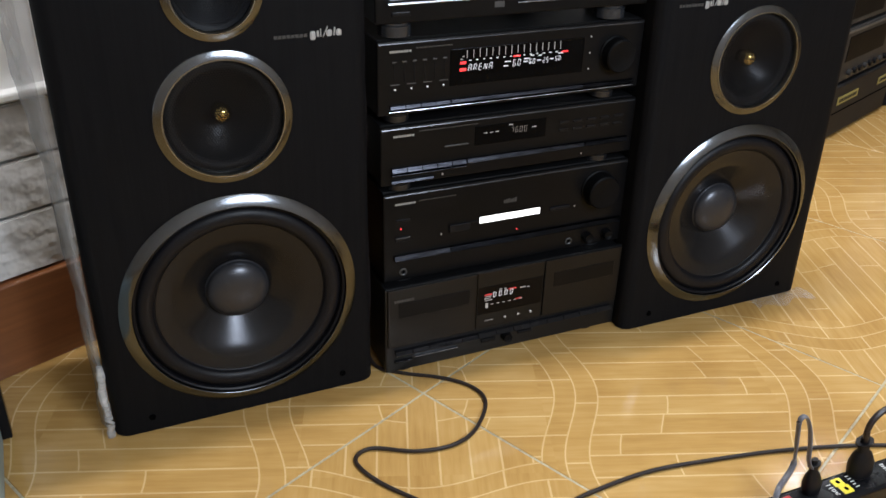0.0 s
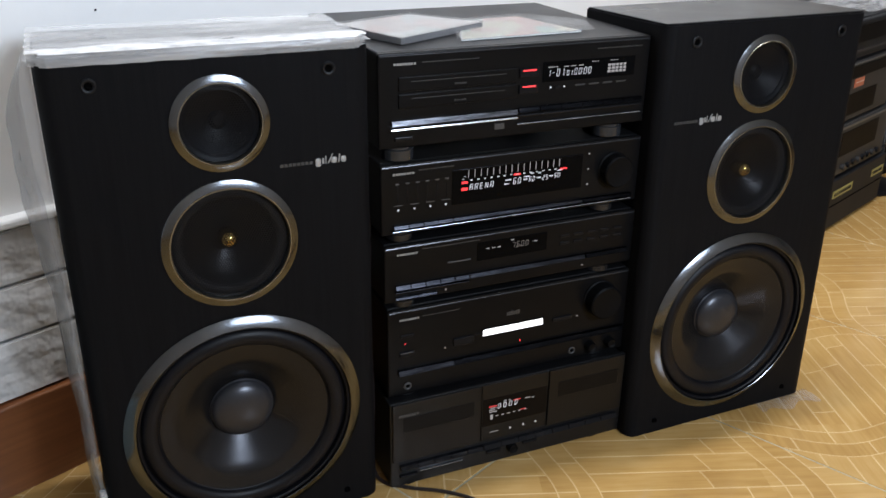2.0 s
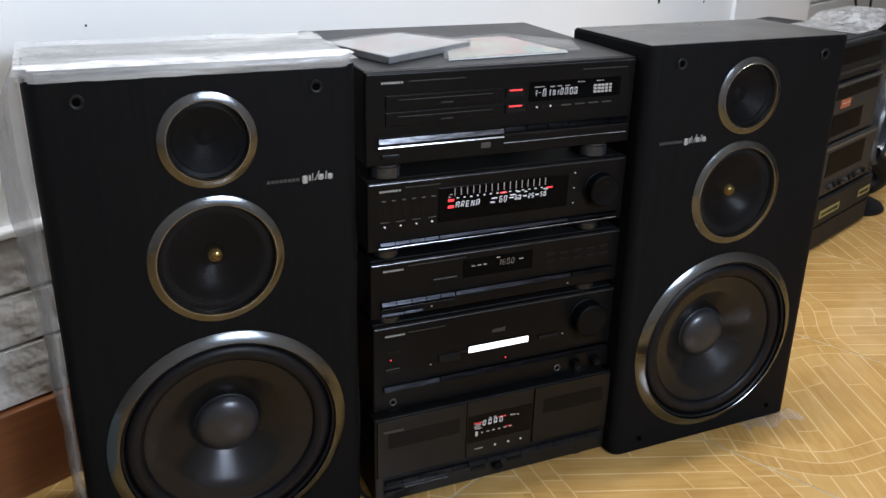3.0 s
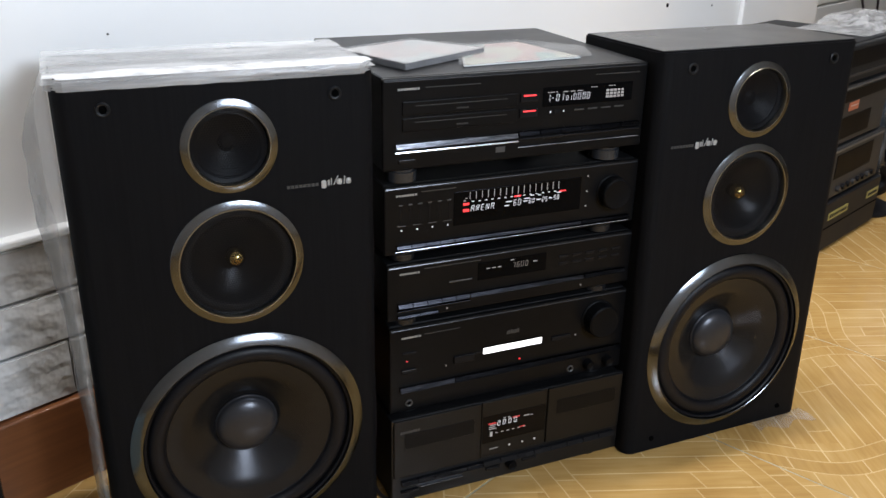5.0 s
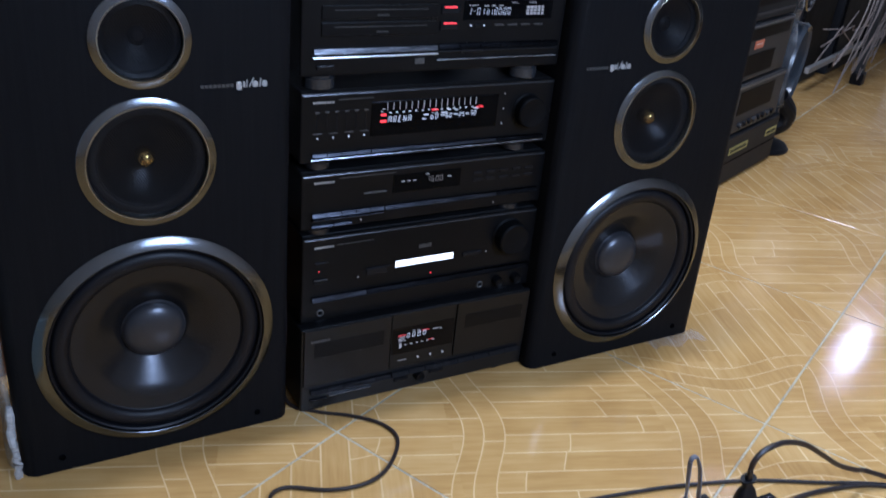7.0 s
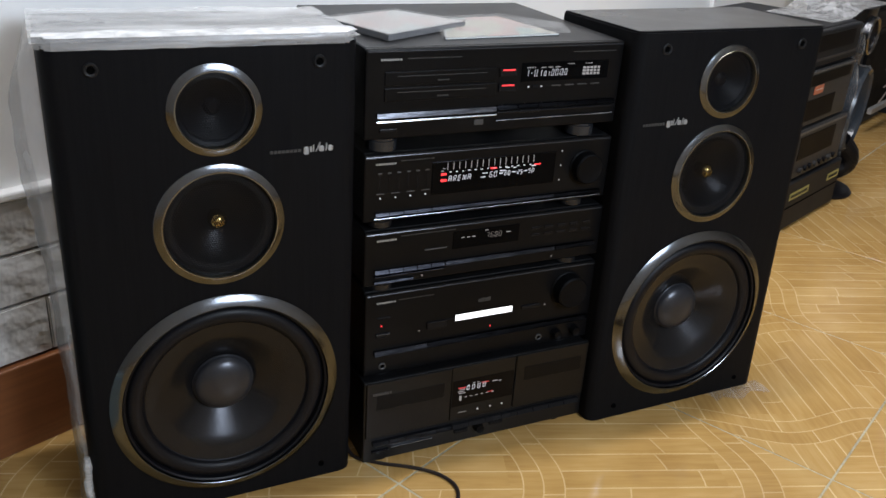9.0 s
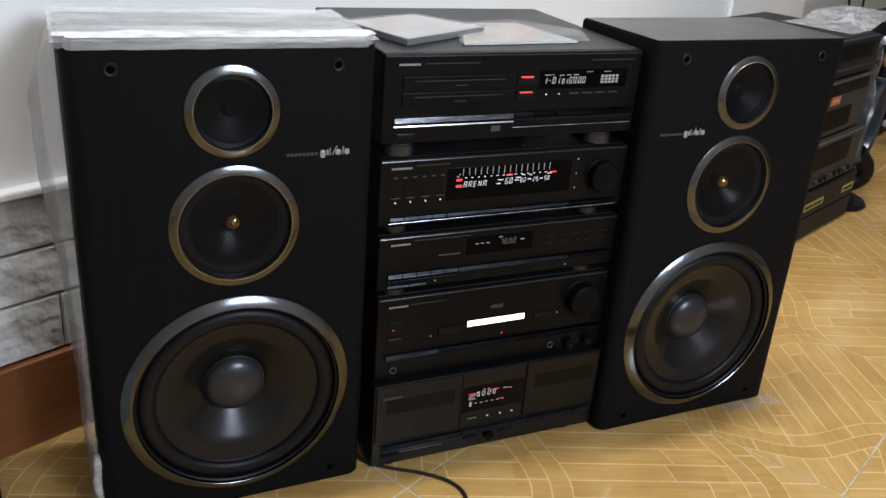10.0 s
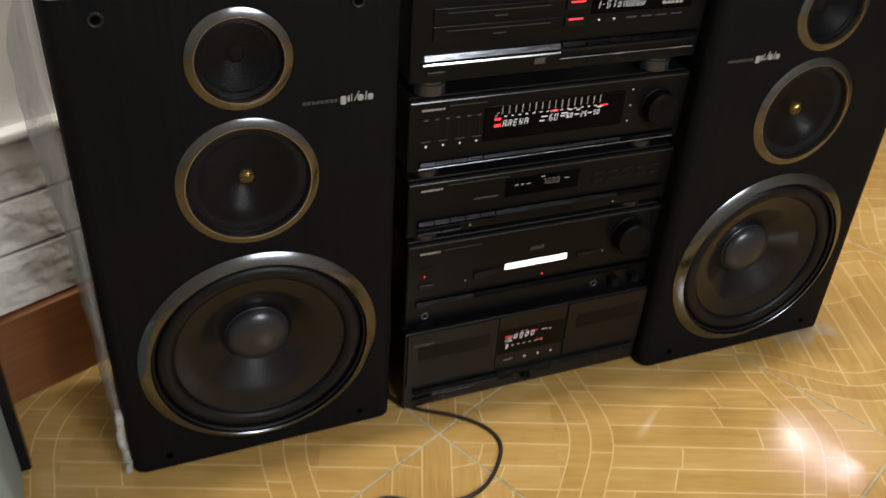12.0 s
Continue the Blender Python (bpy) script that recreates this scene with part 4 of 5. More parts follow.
for k in range(5):
    slanted(dk, 0.0145 + k * 0.0285, 0.0425 + k * 0.0285, 0.0270, 0.0355, 0.0095, M_SILVER, "button", "dark chrome transport button")
# same row, coloured black where its reflected light dies away
for k in range(8):
    slanted(dk, 0.1575 + k * 0.0315, 0.1885 + k * 0.0315, 0.0270, 0.0355, 0.0095, M_STRIP, "button", "transport button, black where the row's reflection fades")
rod(dk, 0.0140, 0.044, 0.0105, 0.0150, 0.0045, M_SILVER, "button")
slanted(dk, 0.048, 0.122, 0.0150, 0.0172, 0.0045, M_BRIGHT, "trim_line")
rod(dk, 0.164, 0.190, 0.0130, 0.0190, 0.0040, M_STRIP, "slider")
knob(dk, 0.2095, 0.0170, 0.0085, 0.012, "small round knob")
rod(dk, 0.231, 0.257, 0.0150, 0.0205, 0.0040, M_STRIP, "slider")
RAISE = 0.0118  # the deck's fittings stand this much higher on its tall front
for child in dk.children:
    if child.name.split(".")[0] not in ("case", "front_panel", "foot", "top_edge"):
        child.location.z += RAISE
dk.matrix_world = pose(0.005, -0.017, 0)

# ---- clear film round one loudspeaker ----
film = thing("stretch_film", "wrinkled clear stretch film over the loudspeaker's top and side", "plastic film")
b = bmesh.new()
rnd = random.Random(11)
cols, rows = 26, 70
grid = []
for i in range(rows + 1):  # up the side, from the floor to the top edge
    z = 0.703 * i / rows
    line = []
    for j in range(cols + 1):
        t = j / cols
        y = 0.003 + 0.190 * t * t ** 0.35
        rise = min(1.0, t * 4.5) ** 0.6 * (1 - 0.35 * t)
        top = min(1.0, (0.7035 - z) / 0.07) ** 0.5
        bulge = (0.017 + 0.013 * math.exp(-((z - 0.58) / 0.14) ** 2) + 0.010 * (z / 0.7)) * rise * top
        n1 = (noise.noise(Vector((z * 13, y * 9, 3.3))) * 0.005 + noise.noise(Vector((z * 48, y * 20, 7.1))) * 0.0022) * rise
        line.append(b.verts.new((-0.4022 - max(0.0006, bulge + n1), y, z)))
    grid.append(line)
for i in range(rows):
    for j in range(cols):
        b.faces.new((grid[i][j], grid[i + 1][j], grid[i + 1][j + 1], grid[i][j + 1]))
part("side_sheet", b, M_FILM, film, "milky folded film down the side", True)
b = bmesh.new()
cols, rows = 50, 18
grid = []
for j in range(rows + 1):
    y = -0.019 + 0.222 * j / rows
    line = []
    for i in range(cols + 1):
        x = -0.408 + 0.394 * i / cols
        n1 = noise.noise(Vector((x * 12, y * 40, 1.2))) * 0.0022 + noise.noise(Vector((x * 45, y * 70, 5.0))) * 0.0012
        line.append(b.verts.new((x, y + noise.noise(Vector((x * 30, 0, 2))) * 0.003, 0.7032 + n1)))
    grid.append(line)
for j in range(rows):
    for i in range(cols):
        b.faces.new((grid[j][i], grid[j][i + 1], grid[j + 1][i + 1], grid[j + 1][i]))
part("top_sheet", b, M_FILM_TOP, film, "film laid over the top, wall glare toned into its colour", True)
hem, band = bmesh.new(), bmesh.new()
prev = None
for i in range(61):  # gathered hem along the top front edge, and the layers folded down over the front
    x = -0.405 + 0.388 * i / 60
    k = noise.noise(Vector((x * 40, 1, 1))) * 0.0012
    w = noise.noise(Vector((x * 9, 2, 5))) * 0.008
    turn = 0.016 * max(0.0, 1 - min(i, 60 - i) / 2.5)  # follows the cabinet's rounded upright edges
    ring = [hem.verts.new((x, y, z)) for y, z in ((-0.0205 + turn, 0.7082), (-0.0150, 0.7096 + k), (0.004 + w * 0.5, 0.7100 + k), (0.020 + w, 0.7088 - k), (0.031 + w + 3 * k, 0.7052))]
    ring += [band.verts.new((x, y + turn, z)) for y, z in ((-0.0212, 0.7080), (-0.0222 + k, 0.7030), (-0.0216, 0.6942 + k))]
    if prev:
        for m in range(4):
            hem.faces.new((prev[m], ring[m], ring[m + 1], prev[m + 1]))
        for m in (5, 6):
            band.faces.new((prev[m], ring[m], ring[m + 1], prev[m + 1]))
    prev = ring
part("hem", hem, M_FILM_HEM, film, "gathered hem of film, its glare toned into the colour", True)
part("front_band", band, M_FILM_BAND, film, "grey layers of film folded over the front edge", True)
b = tube([(-0.4065, -0.012, 0.001), (-0.405, -0.019, 0.03), (-0.407, -0.013, 0.075), (-0.4055, -0.008, 0.12)], 0.0055, 7, 6)
for v in b.verts:
    v.co += Vector((noise.noise(v.co * 80) * 0.003, noise.noise(v.co * 90 + Vector((3, 0, 0))) * 0.003, 0))
part("tuck", b, M_FILM_BAND, film, "bunched tuck of film at the foot", True)


b = bmesh.new()
grid = []
for i in range(17):
    line = []
    for j in range(7):
        x, y = 0.705 + 0.125 * i / 16, -0.074 + 0.038 * j / 6 + 0.008 * math.sin(i * 0.7) * (j < 3)
        line.append(b.verts.new((x, y, 0.0018 + 0.0045 * abs(noise.noise(Vector((x * 45, y * 60, 2)))) * (j < 6))))
    grid.append(line)
for i in range(16):
    for j in range(6):
        b.faces.new((grid[i][j], grid[i + 1][j], grid[i + 1][j + 1], grid[i][j + 1]))
scrap = thing("film_scrap", "flattened scrap of clear film under the loudspeaker's foot", "plastic film")
part("film_sheet", b, M_FILM_THIN, scrap, "clear creased film", True)


# ---- disc cases on the CD player ----
def flat_case(name, label, corners, z, h, sleeve, art):
    """A clear case with a printed insert, lying on its back; corners run round its base."""
    t = thing(name, label, "disc case", "disc cases on the player")
    cx, cy = sum(c[0] for c in corners) / 4, sum(c[1] for c in corners) / 4

    def slab(inset, z0, z1):
        b = bmesh.new()
        lo = [b.verts.new(((x - cx) * inset, (y - cy) * inset, z0)) for x, y in corners]
        hi = [b.verts.new(((x - cx) * inset, (y - cy) * inset, z1)) for x, y in corners]
        b.faces.new(lo[::-1])
        b.faces.new(hi)
        for k in range(4):
            b.faces.new((lo[k], lo[(k + 1) % 4], hi[(k + 1) % 4], hi[k]))
        bmesh.ops.bevel(b, geom=b.edges[:], offset=0.0007, segments=2, affect="EDGES")
        return b

    part("tray", slab(0.985, 0.0, h * 0.72), sleeve, t, "grey inner tray")
    part("insert", slab(0.95, h * 0.73, h * 0.80), art, t, "pale printed insert")
    part("lid", slab(1.0, h * 0.83, h), M_FILM_THIN, t, "scuffed clear lid")
    t.matrix_world = pose(cx, cy, z)
    return t


def art_mat(name, seed, a, b2, c3):
    n = Nodes(name)
    co = n.coords((1, 1, 1))
    vor = n.add("ShaderNodeTexVoronoi")
    vor.inputs["Scale"].default_value = 22
    off = n.add("ShaderNodeVectorMath", operation="ADD")
    off.inputs[1].default_value = (seed, seed * 2, 0)
    n.put(off.inputs[0], co)
    n.put(vor.inputs["Vector"], off.outputs[0])
    col = n.ramp(vor.outputs["Color"], [(0.3, a), (0.5, b2), (0.75, c3)])
    return n.done(col, 0.35)


flat_case("disc_case", "clear disc case with a pale printed cover", [(0.048, 0.040), (0.212, 0.128), (0.135, 0.235), (-0.005, 0.178)], 0.6815, 0.0115, M_CLEARGREY, art_mat("pale_cover_print", 1.3, (0.62, 0.61, 0.60), (0.50, 0.53, 0.52), (0.56, 0.47, 0.45)))
flat_case("disc_sleeve", "thin printed sleeve in a clear bag with flaps", [(0.135, 0.040), (0.335, 0.050), (0.305, 0.200), (0.196, 0.190)], 0.6815, 0.0030, M_PRINT, art_mat("coloured_cover_print", 4.1, (0.66, 0.64, 0.52), (0.42, 0.56, 0.52), (0.64, 0.46, 0.40)))
b = bmesh.new()
ring = [b.verts.new(p) for p in ((0.128, 0.036, 0.6862), (0.352, 0.046, 0.6858), (0.372, 0.105, 0.6895), (0.318, 0.214, 0.6862), (0.190, 0.196, 0.6862))]
b.faces.new(ring)
bag = thing("clear_bag", "clear plastic bag with a raised flap round the sleeve", "plastic bag")
part("bag_sheet", b, M_FILM_THIN, bag, "clear film")


# ---- mains cables and power strip ----
def cable(label, points, r=0.0034, material=None, flat=1.0):
    t = thing("power_cable", label, "cable", "mains cables on the floor")
    part("lead", tube(points, r, 10, 8, None, flat), material or M_CABLE, t, "", True)
    return t


cable("black mains cable looping over the tiles to the power strip", [(-0.008, 0.06, 0.03), (-0.004, 0.012, 0.005), (0.03, -0.022, 0.0035), (0.082, -0.055, 0.0035), (0.118, -0.092, 0.0035), (0.124, -0.135, 0.0035), (0.085, -0.186, 0.0035), (0.04, -0.207, 0.0035), (-0.015, -0.200, 0.0035), (-0.072, -0.172, 0.0035), (-0.100, -0.188, 0.0035), (-0.085, -0.235, 0.0035), (-0.045, -0.290, 0.0035), (0.005, -0.347, 0.0035), (0.085, -0.372, 0.0035), (0.175, -0.360, 0.0035), (0.270, -0.355, 0.0035), (0.368, -0.368, 0.0035), (0.48, -0.390, 0.0035), (0.599, -0.425, 0.0035), (0.70, -0.470, 0.0035), (0.80, -0.515, 0.0035), (0.93, -0.60, 0.0035), (1.02, -0.78, 0.0035), (0.98, -1.05, 0.0035)], 0.0030)
cable("thin black lead hanging behind the stereo stack", [(-0.004, 0.05, 0.60), (-0.012, 0.02, 0.50), (-0.006, 0.03, 0.42), (-0.012, 0.02, 0.30), (-0.006, 0.03, 0.19), (-0.010, 0.02, 0.09), (-0.006, 0.06, 0.02)], 0.0028)
cable("black supply cable of the power strip", [(0.552, -0.506, 0.024), (0.585, -0.492, 0.014), (0.62, -0.482, 0.0038), (0.70, -0.488, 0.0038), (0.80, -0.520, 0.0038), (0.93, -0.63, 0.0038), (1.00, -0.80, 0.0038), (0.90, -1.2, 0.0038)], 0.0038)
cable("thick black cable arching over the tiles", [(0.515, -0.68, 0.006), (0.542, -0.611, 0.018), (0.593, -0.579, 0.022), (0.627, -0.565, 0.022), (0.661, -0.56, 0.018), (0.72, -0.57, 0.008), (0.82, -0.62, 0.006), (0.9, -0.8, 0.006)], 0.0056)
strip = thing("power_strip", "black power strip with coloured sockets and two plugs in it", "power strip", "")
part("housing", box(0, 0.405, -0.0210, 0.0210, 0, 0.0525, 0.0045, 3), M_STRIP, strip, "glossy black housing")
for x, mat, lab in ((0.069, M_GREEN, "green"), (0.113, M_NAVY, "navy blue"), (0.154, M_BLUE, "light blue"), (0.300, M_YELLOW, "yellow")):
    b = box(x - 0.0085, x + 0.0075, 0.0005, 0.0135, 0.0515, 0.0538, 0.0012)
    b = box(x - 0.0065, x + 0.0095, -0.0130, 0.0002, 0.0515, 0.0538, 0.0012, bm=b)
    so = part("socket", b, mat, strip, lab + " twin socket insert")
    for dx, dy in ((-0.0005, 0.007), (0.0015, -0.006)):
        part("hole", lathe([(0.0033, 0.0), (0, 0.0001)], x + dx, 0.05385, dy, 6, upright=True), M_DARK, so)
for x in (0.188, 0.218):
    sw = part("rocker_switch", box(x - 0.006, x + 0.006, -0.011, 0.012, 0.0515, 0.0542, 0.0015), M_ROCKER, strip, "red rocker switch")
    part("lamp", box(x - 0.0018, x + 0.0018, -0.0070, -0.0030, 0.0540, 0.0548, 0.0003), M_LAMP, sw, "lit red lamp")


def top_print(text, x, y, size):
    """White print that reads across the strip."""
    b = lettering(text, 0, 0, size, 0)
    for v in b.verts:
        v.co = Vector((x + v.co.z, y - v.co.x, 0.0529))
    part("print", b, M_PRINT, strip, "white print")


top_print("100V", 0.084, 0.013, 0.0110)
top_print("110V", 0.281, 0.010, 0.0100)
for x, n in ((0.128, 5), (0.1665, 5), (0.316, 5), (0.376, 7)):
    b = bmesh.new()
    for k in range(n):
        b = box(-0.012 + k * 0.024 / n, -0.0108 + k * 0.024 / n, 0, 0.0008, 0, 0.0068 - 0.0015 * (k % 2), bm=b)
    for v in b.verts:
        v.co = Vector((x + v.co.z, -v.co.x, 0.0529 + v.co.y * 0.2))
    part("print", b, M_PRINT, strip, "white print as bars")
part("side_emblem", bars(0.185, 0.240, 0.022, 0.034, 9, -0.0218, 7, lean=0.25), M_LOGO_DIM, strip, "grey emblem as bars")
strip.matrix_world = pose(0.150, -0.5100, 0, 0, 0, 0)


def plug(label, x, y, big):
    t = thing("mains_plug", label, "plug", "plugs in the power strip")
    k = 1.0 if big else 0.72
    prof = [(0, 0), (0.016 * k, 0), (0.0185 * k, 0.004), (0.0185 * k, 0.020 * k), (0.014 * k, 0.034 * k), (0.0085 * k, 0.042 * k), (0.0075 * k, 0.054 * k), (0.0125 * k, 0.0545 * k), (0.0125 * k, 0.0580 * k), (0.006 * k, 0.058 * k), (0.006 * k, 0.066 * k), (0, 0.066 * k)]
    b = lathe(prof, 0, 0, 0, 20, upright=True)
    for v in b.verts:
        v.co.y *= 0.75
        v.co.z *= 1.0 if big else 1.2
    part("plug_body", b, M_RUBBER, t, "black moulded plug", True)
    t.matrix_world = pose(x, y, 0.0532, 0, -9, 0)
    return t


plug("small black moulded plug with a flat twin lead", 0.405, -0.502, False)
plug("large black moulded plug with a round lead", 0.489, -0.500, True)
cable("flat grey twin lead looping up from the small plug", [(0.392, -0.504, 0.098), (0.382, -0.505, 0.114), (0.377, -0.505, 0.138), (0.369, -0.505, 0.166), (0.36, -0.505, 0.185), (0.353, -0.505, 0.192), (0.347, -0.505, 0.187), (0.35, -0.505, 0.165), (0.354, -0.506, 0.136), (0.353, -0.508, 0.117), (0.338, -0.514, 0.106), (0.318, -0.526, 0.11), (0.309, -0.533, 0.096), (0.318, -0.535, 0.065), (0.325, -0.5365, 0.041), (0.327, -0.539, 0.006), (0.33, -0.575, 0.003), (0.22, -0.7, 0.003), (0.15, -0.95, 0.003)], 0.0036, M_LEAD, 0.55)
cable("black lead arching from the large plug over the tiles", [(0.48, -0.501, 0.106), (0.476, -0.502, 0.136), (0.488, -0.502, 0.154), (0.513, -0.502, 0.16), (0.541, -0.502, 0.156), (0.581, -0.502, 0.139), (0.629, -0.502, 0.106), (0.679, -0.502, 0.071), (0.728, -0.502, 0.046), (0.772, -0.504, 0.028), (0.85, -0.56, 0.006), (0.93, -0.75, 0.004), (0.92, -1.0, 0.004)], 0.0040)


# ---- second-hand hi-fi further along the wall ----
BACK = pose(1.445, 0.553, 0, 0, 0, 22)


def old_unit(name, label, u0, u1, z0, z1, shift, material):
    t = thing(name, label, "hi-fi unit", "second-hand hi-fi stack")
    w, h = u1 - u0, z1 - z0
    part("case", box(0, w, 0.006, 0.34, 0.004, h, 0.003, 2), M_OLD, t)
    part("front_panel", box(0.001, w - 0.001, -0.012, 0.007, 0.004, h - 0.002, 0.006, 3), material, t)
    for x in (0.03, w - 0.03):
        part("foot", lathe([(0, 0), (0.014, 0), (0.014, 0.005), (0, 0.005)], x, 0, 0.03, 16, upright=True), M_RUBBER, t)
    t.matrix_world = BACK @ pose(u0, shift, z0)
    return t, w, h


u1, w, h = old_unit("stereo_amplifier", "dusty black amplifier with two yellow stickers", -0.05, 0.395, 0.0, 0.150, 0.0, M_OLD)
for x0, x1, zz in ((0.075, 0.205, 0.093), (0.345, 0.430, 0.094)):
    st = part("sticker", box(x0, x1, -0.0135, -0.0118, zz, zz + 0.021), M_LABEL, u1, "yellow paper sticker")
    part("print", bars(x0 + 0.008, x1 - 0.008, zz + 0.006, zz + 0.015, 8, -0.0142, 4), M_OLD, st)
part("groove", box(0.01, w - 0.01, -0.0128, -0.0115, 0.070, 0.073), M_DARK, u1)
u2, w, h = old_unit("cassette_receiver", "dusty grey cassette unit with a dark window and knobs", -0.06, 0.358, 0.150, 0.300, 0.006, M_OLD_LIGHT)
part("cassette_window", box(0.085, 0.335, -0.0135, -0.0115, 0.058, 0.125, 0.001), M_OLD_WINDOW, u2, "dark cassette window")
for k in range(8):
    part("knob", lathe([(0.008, 0.0), (0.008, -0.010), (0, -0.011)], 0.12 + k * 0.034, 0.026, -0.012, 14), M_RUBBER if k % 3 else M_OLD_LIGHT, u2, "", True)
part("trim_line", box(0.01, w - 0.01, -0.0140, -0.0115, 0.135, 0.141), M_DULL_TRIM, u2)
u3, w, h = old_unit("disc_changer", "dusty black player with an orange sticker", -0.09, 0.318, 0.300, 0.462, 0.010, M_OLD_LIGHT)
part("display", box(0.10, 0.38, -0.0135, -0.0115, 0.118, 0.148), M_OLD_WINDOW, u3)
part("display", box(0.10, 0.30, -0.0135, -0.0115, 0.020, 0.078), M_OLD_WINDOW, u3)
st = part("sticker", box(0.136, 0.196, -0.0142, -0.0115, 0.092, 0.114), M_ORANGE, u3, "orange paper sticker")
part("print", box(0.142, 0.192, -0.0145, -0.0141, 0.1035, 0.1050), M_PRINT, st)
part("trim_line", box(0.01, w - 0.01, -0.0140, -0.0115, 0.152, 0.156), M_DULL_TRIM, u3)
u4, w, h = old_unit("stereo_receiver", "dusty black receiver on top of the stack", -0.10, 0.308, 0.464, 0.566, 0.012, M_OLD)
part("display", box(0.09, 0.36, -0.0135, -0.0115, 0.045, 0.088), M_OLD_WINDOW, u4)
part("trim_line", box(0.01, w - 0.01, -0.0140, -0.0115, 0.020, 0.026), M_OLD_LIGHT, u4)

b = bmesh.new()
grid = []
for i in range(41):  # loose film over the ends of the stacked units
    z = 0.16 + 0.40 * i / 40
    line = []
    for j in range(9):
        t = j / 8
        u = 0.345 - 0.055 * max(0.0, (z - 0.28) / 0.28) + 0.035 * t
        line.append(b.verts.new((u + 0.014 * noise.noise(Vector((z * 16, t * 2, 3))), -0.016 - 0.012 * noise.noise(Vector((z * 20, t * 3, 8))) + 0.09 * t * t, z)))
    grid.append(line)
for i in range(40):
    for j in range(8):
        b.faces.new((grid[i][j], grid[i + 1][j], grid[i + 1][j + 1], grid[i][j + 1]))
wrap = thing("loose_film", "loose crumpled clear film over the old units' ends", "plastic film")
part("film_sheet", b, M_FILM_THIN, wrap, "", True)
wrap.matrix_world = BACK
b = bmesh.new()
grid = []
for i in range(25):
    line = []
    for j in range(17):
        x, y = 0.16 + 0.46 * i / 24, 0.03 + 0.20 * j / 16
        hgt = 0.005 + 0.012 * max(0, noise.noise(Vector((x * 14, y * 14, 4))) + 0.35) + 0.009 * noise.noise(Vector((x * 40, y * 40, 2)))
        edge = min(1, 5 * min(i, 24 - i, j, 16 - j) / 24)
        line.append(b.verts.new((x, y, 0.5675 + 0.020 * max(0.0, min(1.0, (x - 0.30) / 0.08)) + max(0.001, hgt * edge))))
    grid.append(line)
for i in range(24):
    for j in range(16):
        b.faces.new((grid[i][j], grid[i + 1][j], grid[i + 1][j + 1], grid[i][j + 1]))
heap = thing("plastic_bag", "crumpled clear plastic bag lying across the old units", "plastic bag")
part("bag_sheet", b, M_FILM_BAG, heap, "", True)
heap.matrix_world = BACK

# dark loudspeaker with an oval bass horn beside the stack
spk = thing("curved_loudspeaker", "glossy dark loudspeaker with an oval driver on a round base", "loudspeaker")
b = bmesh.new()
prev = None
for k in range(25):
    t = k / 24
    z = 0.05 + 0.535 * t
    hw, hd = 0.062 + 0.028 * t, 0.075 + 0.02 * t
    ring = []
    for q in range(28):
        a = 2 * math.pi * q / 28
        cx, sy = math.cos(a), math.sin(a)
        ring.append(b.verts.new((hw * math.copysign(abs(cx) ** 0.6, cx), 0.10 + 0.03 * (1 - t) + hd * math.copysign(abs(sy) ** 0.6, sy), z)))
    if prev:
        for q in range(28):
            b.faces.new((prev[q], prev[(q + 1) % 28], ring[(q + 1) % 28], ring[q]))
    else:
        b.faces.new(ring[::-1])
    prev = ring
b.faces.new(prev)
part("body", b, M_STRIP, spk, "glossy black body", True)
part("base", lathe([(0, 0), (0.100, 0), (0.104, 0.006), (0.096, 0.016), (0.045, 0.024), (0.036, 0.06), (0, 0.06)], 0.015, 0, 0.05, 36, upright=True), M_RUBBER, spk, "round black base", True)
part("driver_ring", lathe([(0.056, 0.02), (0.056, -0.004), (0.052, -0.008), (0.046, -0.003), (0.045, 0.01)], -0.005, 0.505, 0.0, 40), M_BRIGHT, spk, "silver driver ring", True)
part("driver_cone", lathe([(0.046, 0.004), (0.02, 0.012), (0, 0.008)], -0.005, 0.505, 0.0, 32), M_RUBBER, spk, "black driver cone", True)
tilt = Matrix.Translation((0.03, 0.008, 0.275)) @ Matrix.Rotation(radians(14), 4, "Y") @ Matrix.Diagonal((0.82, 1, 1.35, 1))
b = lathe([(0.100, 0.06), (0.100, -0.010), (0.094, -0.020), (0.084, -0.012), (0.080, 0.008)], 0, 0, 0, 48)
b.transform(tilt)
part("oval_rim", b, M_BLUEGREY, spk, "blue-grey glossy oval rim", True)
b = lathe([(0.081, 0.004), (0.05, 0.022), (0.02, 0.030), (0, 0.026)], 0, 0, 0, 40)
b.transform(tilt)
part("oval_cone", b, M_BLUEGREY, spk, "blue-grey oval cone", True)
part("foot_bracket", tube([(0.02, 0.02, 0.17), (0.055, -0.005, 0.125), (0.06, 0.0, 0.085), (0.03, 0.05, 0.05)], 0.034, 14, 10), M_RUBBER, spk, "black bracket above the base", True)
spk.matrix_world = BACK @ pose(0.475, 0.02, 0, 0, 0, 4)

# steel rack with hanging leads
RACK = pose(2.99, 1.30, 0, 0, 0, 24)
rack = thing("steel_rack", "pale steel rack with a dark top and a low front rail", "rack")
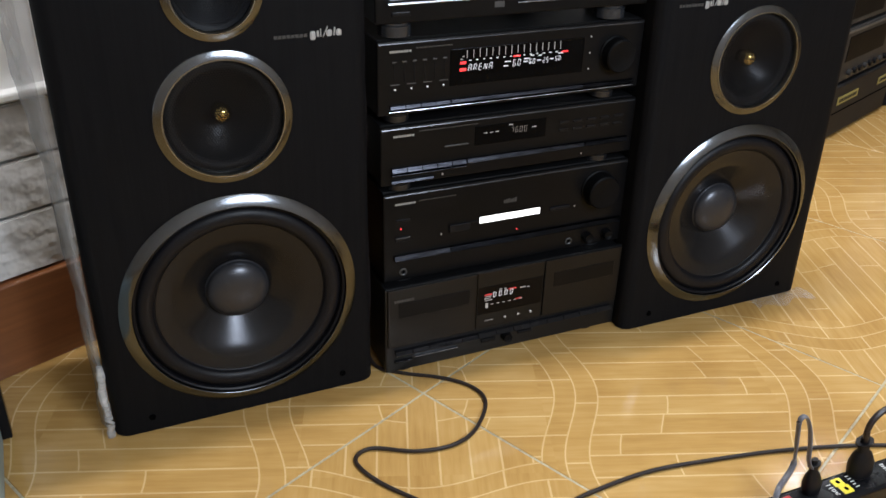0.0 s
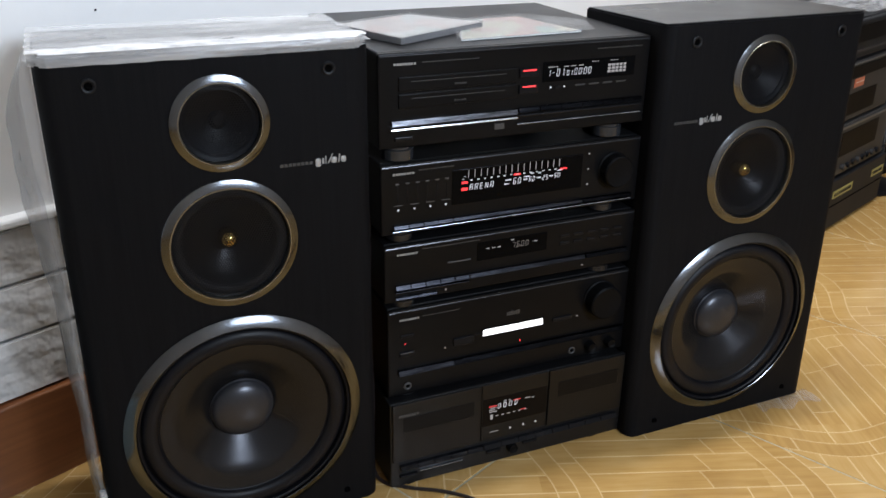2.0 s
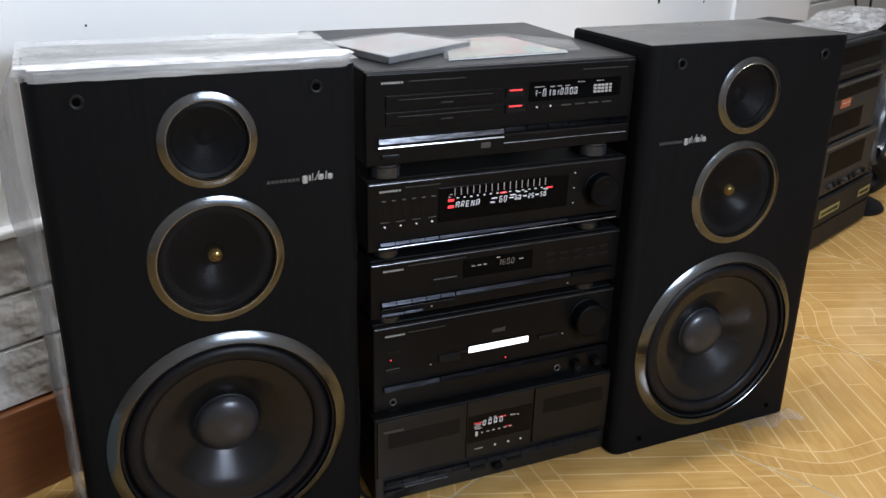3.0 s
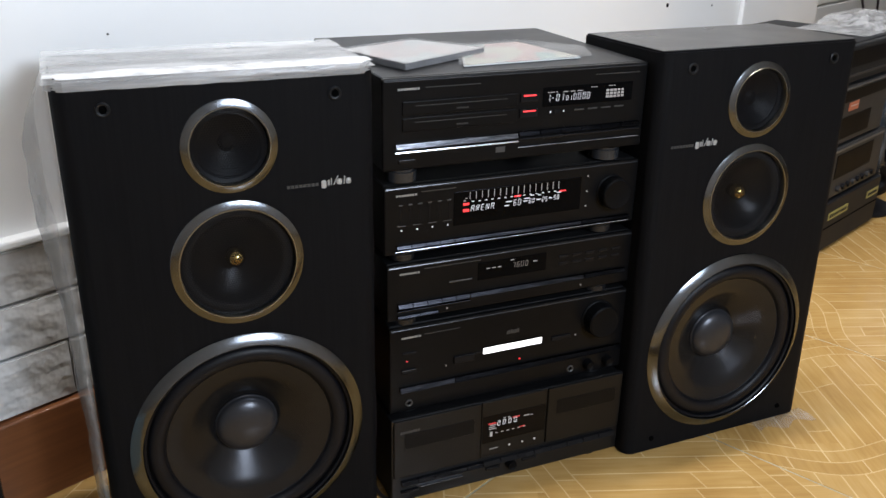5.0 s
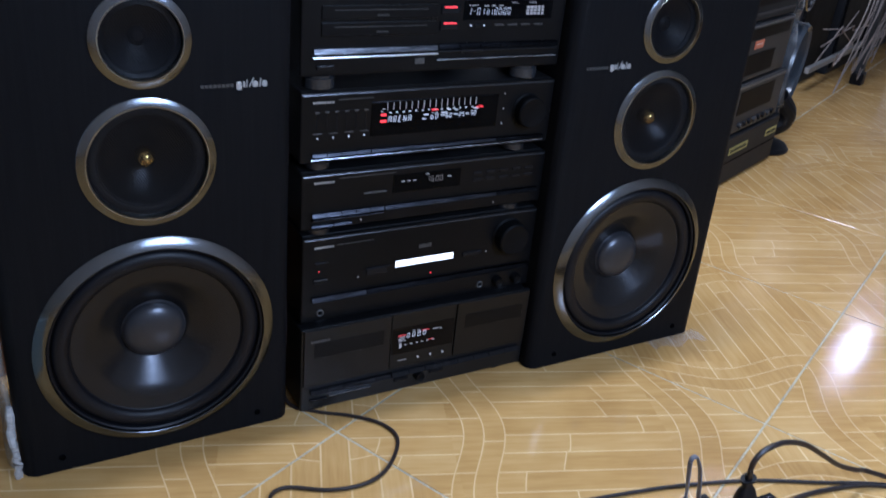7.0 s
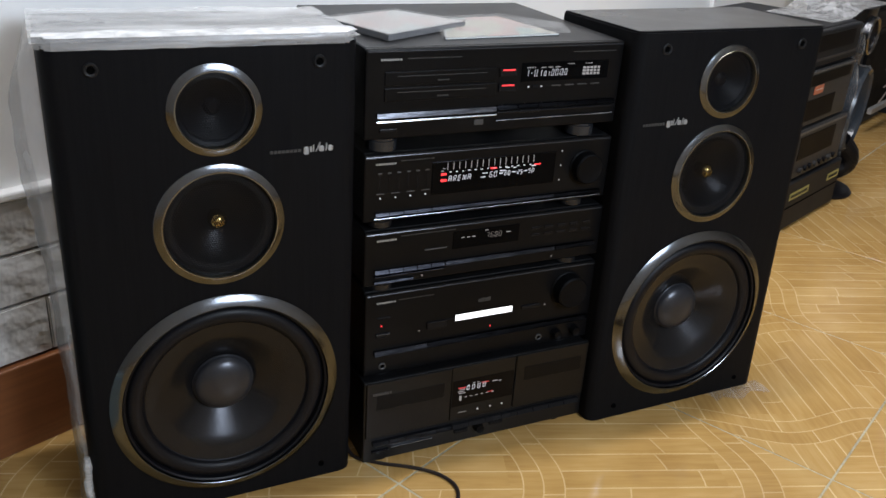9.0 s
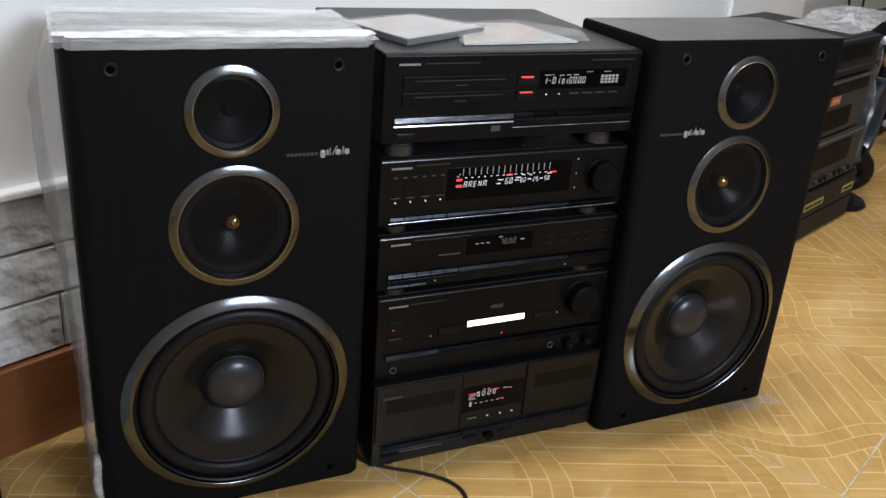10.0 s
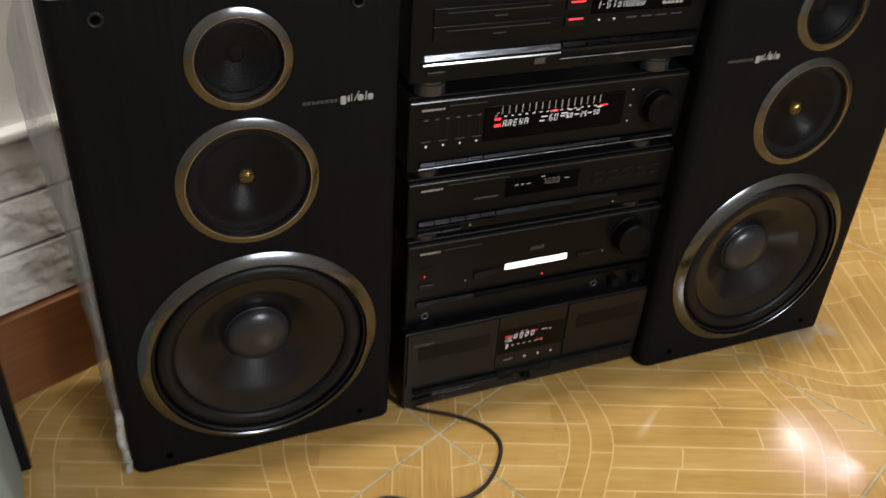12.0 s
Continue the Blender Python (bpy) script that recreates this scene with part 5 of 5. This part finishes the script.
for x in (0.0, 1.6):
    for y in (0.0, 0.28):
        leg = part("leg", box(x - 0.016, x + 0.016, y - 0.016, y + 0.016, 0.012, 0.72, 0.002), M_OLD_LIGHT, rack, "dark steel leg")
        part("rubber_foot", box(x - 0.026, x + 0.026, y - 0.026, y + 0.026, 0, 0.055, 0.005), M_RUBBER, leg)
part("lower_rail", box(-0.42, 1.6, 0.10, 0.118, 0.085, 0.108, 0.002), M_STEEL, rack, "pale front rail")
part("tabletop", box(-0.03, 1.7, -0.03, 0.31, 0.72, 0.745, 0.003), M_OLD, rack, "dark top")
for pts in (((-0.40, 0.09, 0.13), (-0.02, 0.07, 0.30)), ((-0.38, 0.10, 0.26), (0.02, 0.06, 0.15)), ((-0.42, 0.08, 0.20), (0.30, 0.07, 0.21))):
    mid_pt = [(p + q) / 2 for p, q in zip(*pts)]
    part("brace", tube([pts[0], (mid_pt[0] - 0.06, mid_pt[1] - 0.02, mid_pt[2] + 0.045), (mid_pt[0] + 0.07, mid_pt[1], mid_pt[2] + 0.01), pts[1]], 0.0028, 8, 6), M_CABLE_GREY, rack, "thin bent pale wire", True)
rack.matrix_world = RACK
for x, y, wd, hg in ((-0.46, 0.16, 0.44, 0.40), (0.03, 0.13, 0.46, 0.42), (0.52, 0.13, 0.44, 0.45), (0.99, 0.13, 0.50, 0.50)):
    bx = thing("stored_unit", "dark dusty unit stored under the rack", "hi-fi unit", "units under the rack")
    part("case", box(x, x + wd, y + 0.012, y + 0.16, 0.0, hg, 0.006), M_OLD, bx)
    part("front_panel", box(x + 0.012, x + wd - 0.012, y, y + 0.013, 0.03, hg - 0.02, 0.004), M_KNOB, bx)
    bx.matrix_world = RACK
bx = thing("black_case", "flat black case lying on a stored unit", "case")
part("body", box(-0.47, -0.08, 0.17, 0.31, 0.4005, 0.475, 0.008, 2), M_OLD, bx)
part("lid", box(-0.472, -0.078, 0.168, 0.312, 0.476, 0.492, 0.005, 2), M_KNOB, bx)
bx.matrix_world = RACK
rnd = random.Random(5)
for k in range(22):
    x = -0.58 + k * 0.045
    drop = rnd.uniform(0.04, 0.24)
    bow = rnd.uniform(-0.10, 0.10)
    pts = [(x + 0.30, 0.04, 0.76), (x + 0.29 + bow * 0.4, 0.0, 0.60), (x + 0.24 + bow, -0.02, 0.44), (x + 0.14 + bow * 0.8, -0.03, 0.30), (x + 0.02 + rnd.uniform(-.06, .06), -0.01, drop)]
    if k % 4 == 0:
        pts.append((x + rnd.uniform(-.10, 0.02), -0.02, drop + 0.05))
    cb = thing("hanging_lead", "thin pale lead hanging down from the rack", "cable", "leads on the rack")
    part("lead", tube(pts, rnd.choice((0.0016, 0.0022, 0.0030)), 7, 6), M_CABLE_GREY, cb, "", True)
    cb.matrix_world = RACK
for k, (x, z) in enumerate(((4.10, 0.80), (4.30, 0.80))):
    cb = thing("hanging_lead", "dark lead hanging down the boarded wall", "cable", "leads on the wall")
    part("lead", tube([(x, 0.262, 1.6), (x + 0.01, 0.258, 1.1), (x - 0.03 + 0.05 * k, 0.25, 0.55), (x + 0.04, 0.24, 0.36), (x + 0.06, 0.245, 0.02)], 0.006, 7, 6), M_CABLE, cb, "", True)
    cb.matrix_world = WALL
# dark board and pale teal box on the floor, beside the wrapped loudspeaker
panel = thing("black_board", "black board standing upright on the floor", "board")
part("panel", box(-0.40, 0.0, 0.0, 0.022, 0.0, 0.42, 0.002), M_STRIP, panel, "black panel")
panel.matrix_world = pose(-0.536, 0.036, 0, 0, 0, 4)
crate = thing("teal_box", "pale teal box standing before the black board", "box")
part("body", box(-0.32, 0.0, -0.30, 0.0, 0.0, 0.20, 0.006, 3), M_TEAL, crate, "pale teal body")
part("lid", box(-0.318, -0.002, -0.298, -0.002, 0.201, 0.214, 0.004, 2), M_TEAL, crate, "pale teal lid")
crate.matrix_world = pose(-0.548, 0.032, 0, 0, 0, 2)
